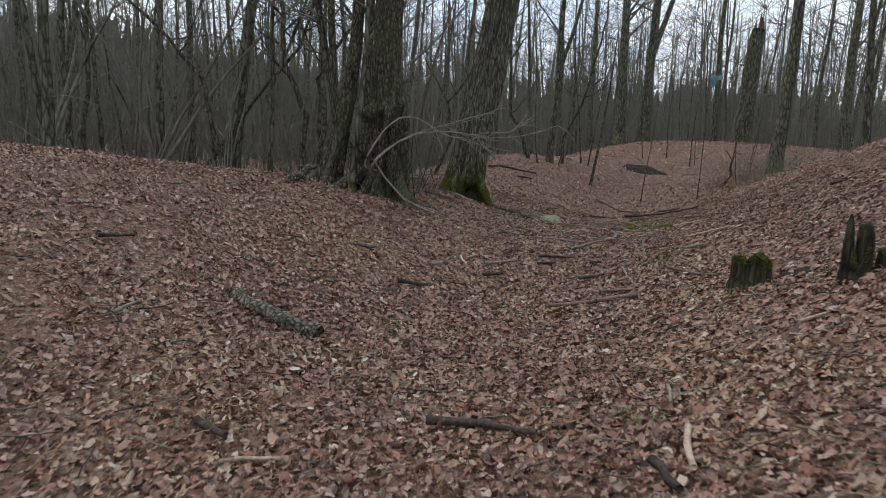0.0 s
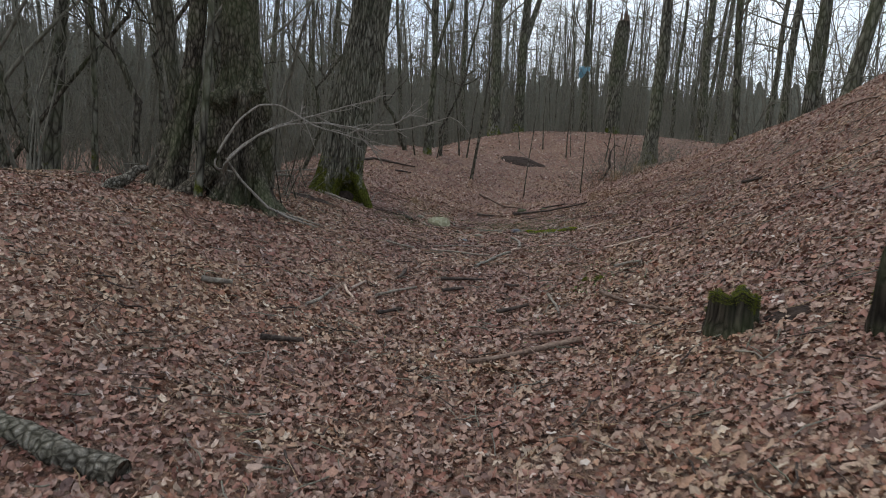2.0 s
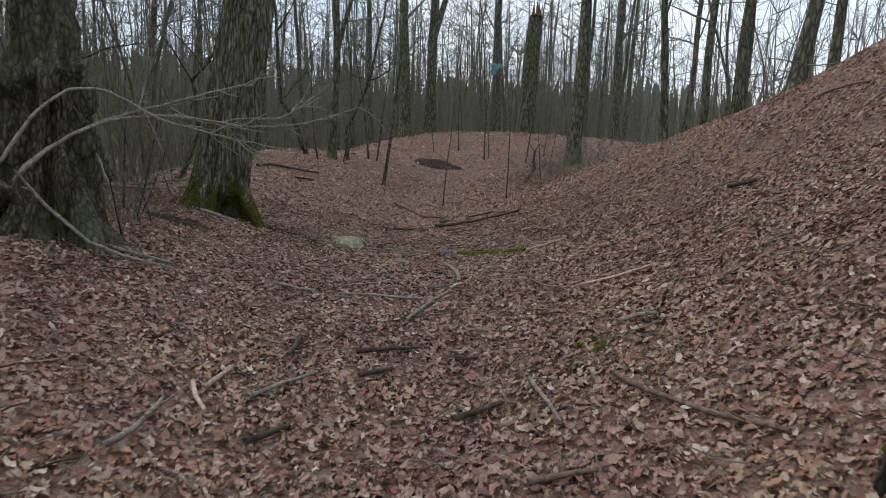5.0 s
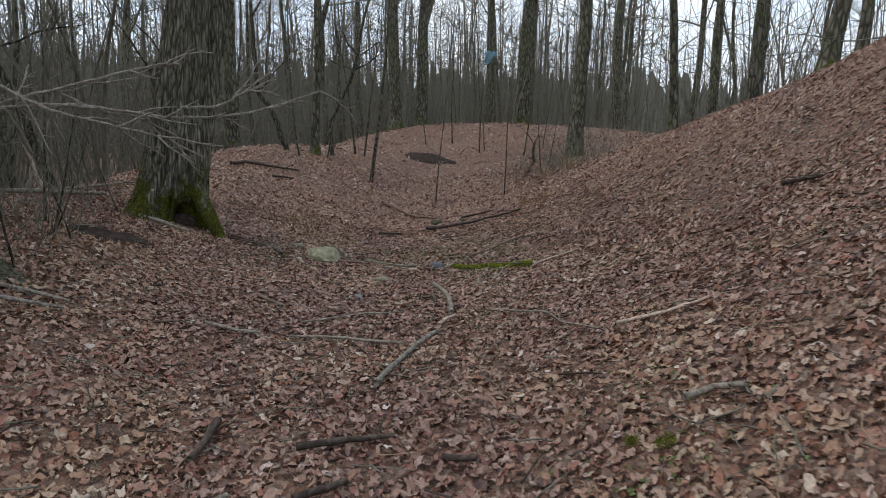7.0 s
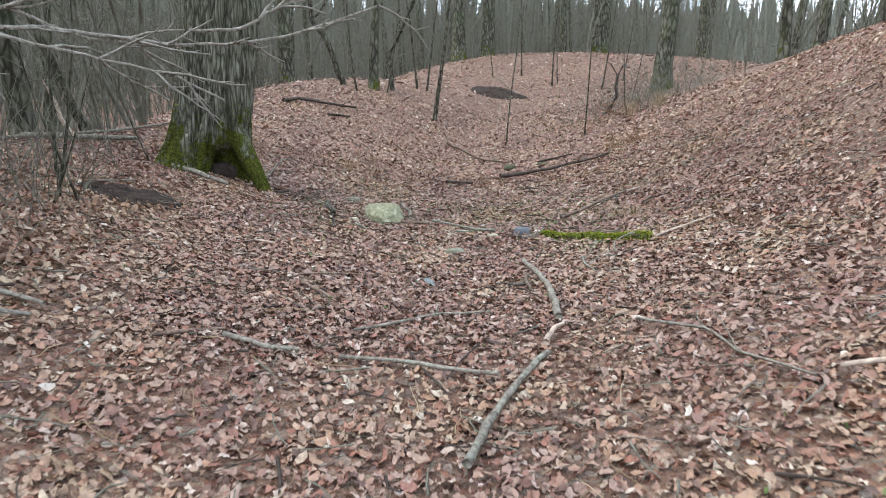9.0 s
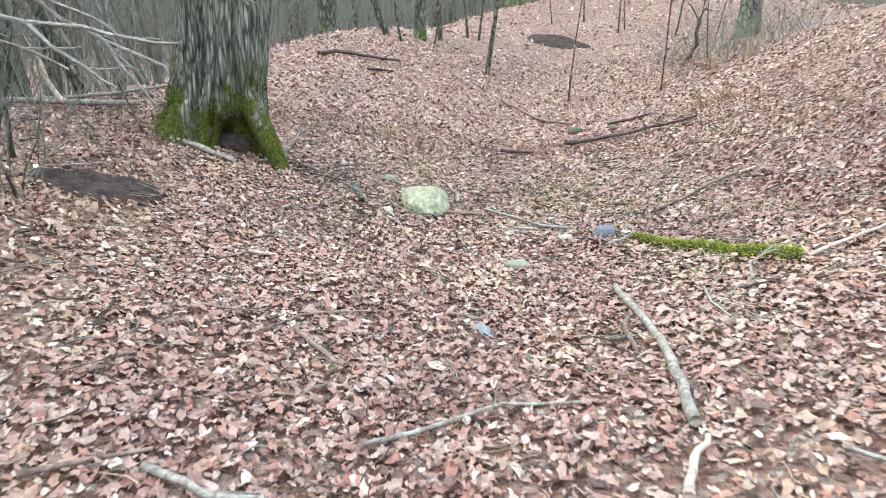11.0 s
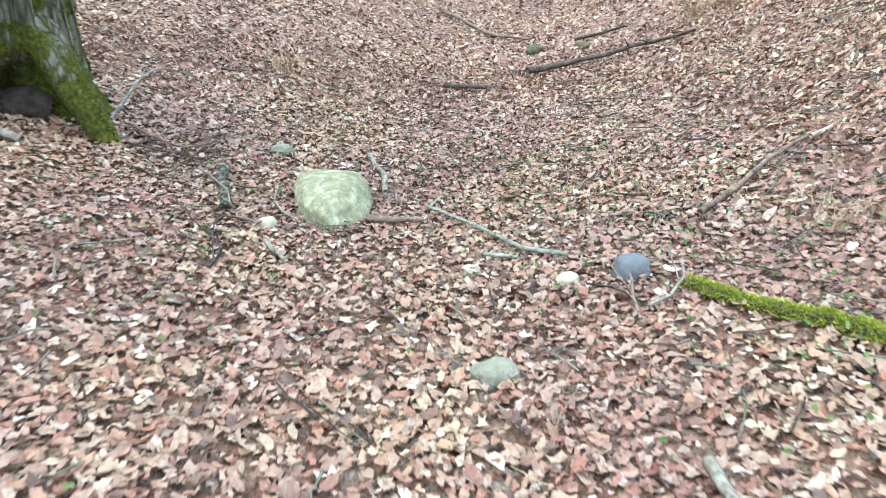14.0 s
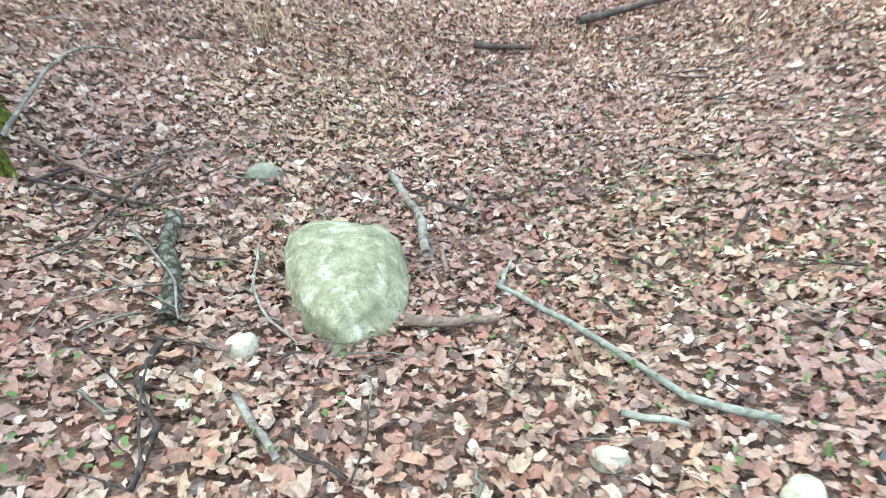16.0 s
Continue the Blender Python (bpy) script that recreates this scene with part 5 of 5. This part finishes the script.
stick("stick", "brown stick in the leaves", [(1.67, 6.70), (2.0, 6.63)], 0.016, BROWN_WOOD)
stick("stick", "dark stick on the low bank", [(-3.02, 5.52), (-2.79, 5.76)], 0.020, DARK_WOOD)
stick("stick", "grey stick in the leaves", [(1.27, 3.49), (1.19, 3.17)], 0.012, GREY_WOOD)
stick("stick", "grey forked twig lying against the round stone", [(3.52, 12.99), (3.45, 12.83), (3.38, 12.66)], 0.006, BROWN_WOOD, 0.008, 0.03, 8, 2)
stick("stick", "bent pale twig beside the mossy log", [(3.79, 13.02), (3.70, 12.86), (3.58, 12.76), (3.46, 12.74)], 0.006, GREY_WOOD, 0.008, 0.02, 8, 1)
stick("fallen_branch", "pale forked twig lying over the mossy log", [(3.77, 11.57), (3.86, 11.74), (4.02, 11.86), (4.17, 11.97)], 0.008, GREY_WOOD, 0.004, 0.03, 8, 4, 3, 0.03)
stick("stick", "grey-green twig with side shoots in the leaves", [(3.55, 11.70), (3.47, 11.48), (3.43, 11.28)], 0.008, GREEN_WOOD, 0.005, 0.0, 8, 3)
stick("fallen_branch", "dark crumbling strip of rotten bark", [(1.84, 14.16), (1.80, 13.98), (1.84, 13.80), (1.78, 13.62)], 0.013, DARK_WOOD, 0.007, -0.012, 7, 4, 5, 0.0, 0.35)
stick("stick", "thin brown twig near the oak's root", [(1.25, 15.66), (1.45, 15.42), (1.62, 15.26), (1.80, 15.38)], 0.009, BROWN_WOOD, 0.005, 0.02, 6, 3)
stick("stick", "thin dark twig beside the rotten log", [(1.77, 15.48), (1.68, 15.1), (1.57, 14.80), (1.40, 14.62)], 0.007, DARK_WOOD, 0.004, 0.02, 6, 3)
stick("stick", "thin pale stick beside the dark soil", [(-0.42, 13.80), (-0.25, 14.02), (-0.08, 14.24)], 0.009, GREY_WOOD, 0.006, 0.01, 6, 1)
stick("stick", "brown stick half under the leaves", [(1.36, 11.60), (1.48, 11.42), (1.57, 11.27)], 0.014, BROWN_WOOD, 0.010)


def leaning_stick():
    pts = [(-1.16, 10.56, 1.32), (-0.96, 10.58, 1.03), (-0.65, 10.6, 0.7), (-0.37, 10.61, 0.56), (0.0, 10.70, 0.43)]
    z0 = ground_at(pts[-1][0], pts[-1][1])
    g = Geo()
    g.tube([Vector(p) - Vector((pts[-1][0], pts[-1][1], z0)) for p in pts], [0.012, 0.015, 0.017, 0.016, 0.010], 8)
    thing("leaning_branch", "long pale stick leaning on the burred oak", "branch", pose(pts[-1][0], pts[-1][1], z0), "", "", g.mesh("leaning_branch", SHOOT_BARK))


leaning_stick()


def upright_fork():
    """A barkless arm that rises from a fallen branch."""
    x, y = -1.12, 16.62
    g = Geo()
    g.tube([(0.05, 0.0, 0.04), (-0.10, 0.02, 0.12), (-0.20, 0.05, 0.30), (-0.24, 0.05, 0.52), (-0.36, 0.08, 0.80)], [0.034, 0.034, 0.028, 0.022, 0.008], 9)
    g.tube([(-0.22, 0.05, 0.42), (-0.14, 0.03, 0.58), (-0.12, 0.02, 0.66)], [0.016, 0.012, 0.005], 6)
    thing("dead_fork", "pale barkless fork rising from a fallen branch", "branch", stand(x, y), "", "", g.mesh("dead_fork", PALE_WOOD))


upright_fork()


def root_stub():
    """A crooked mossy piece of root that rears up at one end."""
    x, y = -2.42, 10.35
    g = Geo()
    g.tube([(-0.10, -0.12, 0.03), (-0.04, -0.04, 0.08), (0.06, 0.02, 0.10), (0.16, 0.06, 0.16), (0.24, 0.10, 0.26), (0.36, 0.12, 0.27)], [0.03, 0.065, 0.075, 0.065, 0.055, 0.03], 12)
    thing("root_stub", "crooked pale mossy root piece on the low bank", "root", stand(x, y), "", "", g.mesh("root_stub", LOG_BARK))


root_stub()


# ---- dry grass, green plants ----
def grass_tuft(x, y, n, h, seed, label):
    rng = np.random.default_rng(seed)
    w = rng.uniform(0, 2 * np.pi, n)
    base = np.stack([rng.normal(0, 0.09, n), rng.normal(0, 0.09, n), np.zeros(n) - 0.01], 1)
    out = np.stack([np.cos(w), np.sin(w), np.zeros(n)], 1) * rng.uniform(0.1, 0.7, (n, 1))
    ln = h * rng.uniform(0.5, 1.1, (n, 1))
    up = np.array((0, 0, 1.0))
    side = np.stack([-np.sin(w), np.cos(w), np.zeros(n)], 1) * 0.0022
    mid = base + (up + out * 0.5) * ln * 0.6
    tip = base + (up * 0.85 + out * 1.4) * ln
    v = np.stack([base - side, base + side, mid - side, mid + side, tip], 1).reshape(-1, 3)
    o = np.arange(n)[:, None] * 5
    t = np.concatenate([o + np.array((0, 1, 3)), o + np.array((0, 3, 2)), o + np.array((2, 3, 4))])
    thing("grass_tuft", label, "grass", stand(x, y), "", "stuff", triangles("grass_tuft", v, t, STRAW))


for k, (x, y, n, h) in enumerate(((4.55, 13.0, 160, 0.2), (4.75, 12.8, 120, 0.18), (2.39, 17.3, 200, 0.3), (2.9, 18.4, 120, 0.25), (9.4, 21.0, 260, 0.5), (9.9, 20.6, 260, 0.5), (7.3, 17.9, 160, 0.35), (0.2, 17.6, 120, 0.3))):
    grass_tuft(x, y, n // 3, h, 50 + k, "tuft of dry straw-coloured grass")


# ---- leaves ----
def leaf_shape(kind, seed, n=6):
    """One curled, folded and ragged leaf, about two units long: rim and centre."""
    rng = np.random.default_rng(seed)
    w = np.linspace(0, 2 * np.pi, n, endpoint=False) + rng.uniform(-0.2, 0.2, n)
    torn = rng.uniform(0.74, 1.12, n)
    if n >= 8 and kind != "beech":
        torn = rng.uniform(0.88, 1.12, n) * np.where(np.arange(n) % 2, 1.0, 0.66 if kind == "maple" else 0.74)
    if kind == "maple":
        r = (0.80 + 0.17 * np.cos((n - 1) / 2 * w)) * torn
        x, y = r * np.cos(w) * 1.05, r * np.sin(w) * 0.92
    elif kind == "oak":
        r = (0.90 + 0.12 * np.cos((n - 1) / 2 * w)) * torn
        x, y = r * np.cos(w) * 1.2, r * np.sin(w) * 0.62
    else:
        x, y = np.cos(w) * 1.08 * torn, np.sin(w) * 0.62 * (1 - 0.2 * np.cos(w)) * torn
    a, b, c = rng.uniform(-0.5, 0.5), rng.uniform(-0.4, 0.7), rng.uniform(-0.4, 0.7)
    z = a * x * x + b * y * y + c * np.abs(y) + rng.normal(0, 0.14, n) + rng.uniform(-0.4, 0.4) * x * y
    v = np.concatenate([np.stack([x, y, z], 1), [[rng.uniform(-0.2, 0.2), 0, rng.normal(0, 0.06)]]])
    t = np.stack([np.arange(n), (np.arange(n) + 1) % n, np.full(n, n)], 1)
    return v, t


KINDS = ("maple", "oak", "beech", "oak")
SHAPES = [leaf_shape(KINDS[k % 4], k) for k in range(28)]
FAR_SHAPES = [leaf_shape(KINDS[k % 4], 100 + k, 4) for k in range(24)]
FINE_SHAPES = [leaf_shape(KINDS[k % 4], 60 + k, 10) for k in range(24)]


def turn_of(rng, n, tilt):
    """n rotation matrices: any heading, tilted by about tilt radians."""
    yaw, ax, ay = rng.uniform(0, 2 * np.pi, n), rng.normal(0, tilt, n), rng.normal(0, tilt, n)
    cz, sz, cx, sx, cy, sy = np.cos(yaw), np.sin(yaw), np.cos(ax), np.sin(ax), np.cos(ay), np.sin(ay)
    one, nil = np.ones(n), np.zeros(n)
    rz = np.stack([cz, -sz, nil, sz, cz, nil, nil, nil, one], 1).reshape(-1, 3, 3)
    rx = np.stack([one, nil, nil, nil, cx, -sx, nil, sx, cx], 1).reshape(-1, 3, 3)
    ry = np.stack([cy, nil, sy, nil, one, nil, -sy, nil, cy], 1).reshape(-1, 3, 3)
    return rx @ ry @ rz


def bare(x, y):
    """True for leaves left out on the patches of bare soil, where only a few lie."""
    hit = np.zeros(len(x), bool)
    luck = np.random.default_rng(2).uniform(0, 1, len(x))
    for cx, cy, rx, ry, turn, _ in SOIL_SPOTS:
        c, s = math.cos(radians(turn)), math.sin(radians(turn))
        a, b = (x - cx) * c + (y - cy) * s, -(x - cx) * s + (y - cy) * c
        d = (a / rx) ** 2 + (b / ry) ** 2
        hit |= (d < 0.9) & (luck < np.interp(d, [0.0, 0.4, 0.9], [0.95, 0.9, 0.3]))
    return hit


def leaves(name, label, x, y, size, tilt, seed, lift=0.012, shapes=SHAPES):
    rng = np.random.default_rng(seed)
    keep = ~bare(x, y)
    size = size[keep] if isinstance(size, np.ndarray) else size
    tilt = tilt[keep] if isinstance(tilt, np.ndarray) else tilt
    x, y = x[keep], y[keep]
    n = len(x)
    z = height(x, y)
    e = 0.05
    gx, gy = (height(x + e, y) - z) / e, (height(x, y + e) - z) / e
    rot = turn_of(rng, n, tilt)
    scale = size * np.minimum(rng.lognormal(0, 0.38, n), 1.9)
    kind = rng.integers(0, len(shapes), n)
    verts, tris, base = [], [], 0
    for k, (sv, st) in enumerate(shapes):
        idx = np.where(kind == k)[0]
        if not len(idx):
            continue
        p = np.einsum("nij,vj->nvi", rot[idx], sv) * scale[idx][:, None, None]
        p[:, :, 2] += p[:, :, 0] * gx[idx][:, None] + p[:, :, 1] * gy[idx][:, None]
        p += np.stack([x[idx], y[idx], z[idx] + lift + rng.uniform(0, 0.018, len(idx))], 1)[:, None, :]
        verts.append(p.reshape(-1, 3))
        tris.append((np.arange(len(idx))[:, None, None] * len(sv) + st[None] + base).reshape(-1, 3))
        base += len(idx) * len(sv)
    return thing(name, label, "leaves", None, "", "stuff", triangles(name, np.concatenate(verts), np.concatenate(tris), LITTER, False))


def scatter(seed, n, x0, x1, y0, y1):
    rng = np.random.default_rng(seed)
    return rng.uniform(x0, x1, n), rng.uniform(y0, y1, n)


# lobed leaves along the walked line, simpler ones up the banks
x, y = scatter(1, 360000, -9, 13, 1.0, 18.5)
mid = np.interp(y, [1, 8, 14, 18], [0.2, 1.6, 2.8, 3.4])
off = np.abs(x - mid)
aside = (x < -1.6 - 0.85 * y) | (x > 2.2 + 1.4 * y)
share = np.interp(off, [2.4, 4.2, 6.5, 10], [1.0, 0.95, 0.85, 0.62]) * np.where(aside, 0.3, 1.0)
thin = np.sin(2.1 * x + 1.7 * np.sin(1.3 * y)) * np.sin(1.9 * y + 1.2 * np.sin(2.3 * x))
share = share * np.where(off > 3.5, np.interp(thin, [-1, -0.2, 0.4], [0.25, 0.8, 1.0]), 1.0)
keep = np.random.default_rng(8).uniform(0, 1, len(x)) < share
x, y, off = x[keep], y[keep], off[keep]
heaped = np.interp(y, [3, 9, 12], [0.52, 0.42, 0.20])
near = (off < 2.3) & (y < 16.5)
leaves("leaf_litter", "thick litter of brown dry oak and maple leaves", x[near], y[near], np.interp(y[near], [8, 11], [0.0225, 0.0200]), heaped[near], 11, 0.012, FINE_SHAPES)
leaves("leaf_litter", "brown dry leaves over the banks", x[~near], y[~near], np.interp(off[~near], [2.3, 6, 10], [0.0210, 0.0188, 0.0225]), 0.55, 12)
x, y = scatter(4, 16000, 0.4, 4.7, 10.4, 16.6)
litter = leaves("leaf_litter", "curled brown oak and maple leaves lying on top", x, y, 0.0215, 0.26, 15, 0.022, FINE_SHAPES)
x, y = scatter(5, 30000, -1, 11, 18.5, 25)
leaves("leaf_litter", "brown dry leaves over the valley's end", x, y, 0.029, 0.35, 16, 0.012, FAR_SHAPES)
x, y = scatter(3, 16000, -4, 22, 25, 37)
leaves("leaf_litter", "brown dry leaves over the mound", x, y, 0.045, 0.25, 14, 0.012, FAR_SHAPES)


def twig_litter(seed, count, label, material, thick):
    rng = random.Random(seed)
    g = Geo()
    for _ in range(count):
        x, y = rng.uniform(-4, 8.5), rng.uniform(1.5, 18)
        w, ln = rng.uniform(0, 6.28), rng.uniform(0.07, 0.38)
        n, pts = 4, []
        for k in range(n):
            a = x + math.cos(w) * ln * k / n + rng.uniform(-0.012, 0.012)
            b = y + math.sin(w) * ln * k / n + rng.uniform(-0.012, 0.012)
            pts.append((a, b, ground_at(a, b) + 0.035 + rng.uniform(0, 0.02)))
        r = rng.uniform(0.0018, thick)
        g.tube(pts, taper(r, r * 0.6, n), 4, False)
    thing("twig_litter", label, "twigs", None, "", "stuff", g.mesh("twig_litter", material))


twig_litter(15, 1900, "thin brown broken twigs strewn over the leaves", TWIG_BARK, 0.006)
twig_litter(17, 1100, "dark broken twigs strewn over the leaves", DARK_WOOD, 0.008)
twig_litter(16, 1000, "thin pale dry stalks strewn over the leaves", STRAW, 0.0035)


def green_plants():
    """Low green leaves that push through the litter."""
    rng = np.random.default_rng(6)
    spots = [(3.9, 13.7, 0.5, 90), (4.2, 13.0, 0.4, 60), (3.4, 14.9, 0.5, 70), (3.9, 12.2, 0.3, 40), (2.6, 16.3, 0.6, 80), (1.9, 15.1, 0.3, 30), (1.6, 13.7, 0.3, 40),
             (4.4, 14.6, 0.7, 110), (0.95, 3.0, 0.07, 14), (1.1, 6.9, 0.4, 12), (2.6, 7.6, 0.2, 24), (3.0, 8.2, 0.3, 24), (2.2, 12.4, 0.9, 40)]
    x = np.concatenate([rng.normal(a, s, n * 3) for a, b, s, n in spots])
    y = np.concatenate([rng.normal(b, s, n * 3) for a, b, s, n in spots])
    sv, st = leaf_shape("beech", 3)
    n = len(x)
    p = np.einsum("nij,vj->nvi", turn_of(rng, n, 0.5), sv) * rng.uniform(0.008, 0.017, n)[:, None, None]
    p += np.stack([x, y, height(x, y) + rng.uniform(0.045, 0.08, n)], 1)[:, None, :]
    tris = (np.arange(n)[:, None, None] * len(sv) + st[None]).reshape(-1, 3)
    thing("green_plants", "small green leaves growing through the litter", "plants", None, "", "stuff", triangles("green_plants", p.reshape(-1, 3), tris, PLANT))


green_plants()


MOSS_SPOTS = [(2.75, 7.79, 0.055, 0.035), (2.66, 7.90, 0.03, 0.02)]


def moss_patch(x, y, rx, ry, count, seed):
    """A low cushion of bright moss among the leaves."""
    rng = np.random.default_rng(seed)
    w, f = rng.uniform(0, 2 * np.pi, 600), np.sqrt(rng.uniform(0, 1, 600))
    px, py = rx * f * np.cos(w), ry * f * np.sin(w)
    p = np.stack([px, py, height(x + px, y + py) - ground_at(x, y) + 0.028 + 0.015 * (1 - f * f)], 1)
    v, t = fuzz(p, np.tile((0.0, 0.0, 1.0), (600, 1)), rng, count, 0.010)
    thing("moss_patch", "small cushion of bright green moss among leaves", "moss", stand(x, y), "", "stuff", triangles("moss_patch", v, t, MOSS))


for k, spot in enumerate(MOSS_SPOTS):
    moss_patch(*spot, 500, 80 + k)


# loose leaves that lie on top near the boulder, one by one
def single_leaves():
    rng = random.Random(19)
    meshes = [triangles("leaf", v * 0.027, t, LEAF) for v, t in FINE_SHAPES]
    for k in range(290):
        x, y = rng.uniform(1.2, 3.9), rng.uniform(12.2, 15.4)
        if (x - 2.45) ** 2 / 0.09 + (y - 14.42) ** 2 / 0.18 < 1:
            continue
        ob = new("leaf", meshes[rng.randrange(len(meshes))])
        ob.parent = litter
        ob.matrix_basis = pose(x, y, ground_at(x, y) + 0.035, rng.gauss(0, 20), rng.gauss(0, 20), rng.uniform(0, 360)) @ Matrix.Scale(rng.uniform(0.8, 1.35), 4)


single_leaves()


def pale_leaves():
    """Bleached leaves that lie underside up, seen one by one."""
    rng = random.Random(23)
    m = Nodes("bleached_leaf", 0.7, 0.3)
    mat = m.done(m.ramp(m.noise(40, 3), [(0.3, (0.36, 0.30, 0.245)), (0.7, (0.48, 0.42, 0.36))]))
    meshes = [triangles("pale_leaf", v * 0.035, t, mat, True) for v, t in FINE_SHAPES[:7]]
    spots = [(0.19, 10.79), (0.33, 10.30), (0.30, 10.42), (3.77, 10.25), (3.79, 9.81), (2.94, 9.83), (0.22, 9.76), (1.83, 8.92), (1.71, 8.49), (3.67, 7.88), (2.33, 12.14), (2.54, 12.86),
             (1.30, 11.76), (1.71, 11.73), (1.49, 12.02), (-1.55, 3.75), (-1.19, 3.47), (-0.24, 3.34), (-0.75, 3.43), (-1.87, 2.76), (-0.52, 3.15), (0.64, 6.60), (1.31, 5.27), (-0.38, 5.04),
             (0.64, 6.47), (0.82, 6.42), (0.78, 7.49), (1.12, 7.19), (3.72, 5.99), (0.25, 10.0), (1.75, 5.94), (2.08, 14.11), (2.96, 13.38), (3.49, 13.51), (3.40, 13.72), (4.0, 14.42), (2.64, 15.0)]
    spots += [(rng.uniform(-2.2, 4.2), rng.uniform(3.2, 13.5)) for _ in range(60)]
    for x, y in spots:
        ob = new("pale_leaf", rng.choice(meshes))
        ob.matrix_basis = pose(x, y, ground_at(x, y) + 0.045, rng.gauss(0, 15), rng.gauss(0, 15), rng.uniform(0, 360)) @ Matrix.Scale(rng.uniform(0.55, 1.1), 4)
        tagged(ob, "bleached pale dry leaf on the brown litter", "leaf", "bleached leaves on the litter")


pale_leaves()


def foil_scrap():
    """A crumpled scrap of pale blue film among the leaves."""
    m = Nodes("blue_film", 0.6, 0.3)
    mat = m.done(m.ramp(m.noise(30, 3), [(0.3, (0.10, 0.11, 0.11)), (0.7, (0.18, 0.195, 0.195))]))
    rng = random.Random(2)
    g = Geo()
    for i in range(7):
        for j in range(4):
            g.v.append(Vector((0.018 * j + rng.uniform(-0.006, 0.006), 0.017 * i + rng.uniform(-0.005, 0.005), 0.012 * math.sin(1.9 * j + i) + rng.uniform(0, 0.012))))
    for i in range(6):
        for j in range(3):
            a = i * 4 + j
            g.f.append((a, a + 1, a + 5, a + 4))
    thing("plastic_scrap", "crumpled scrap of pale blue plastic film among leaves", "litter", pose(2.25, 11.50, ground_at(2.25, 11.5) + 0.05, 10, 0, 5), "", "", g.mesh("plastic_scrap", mat))


foil_scrap()
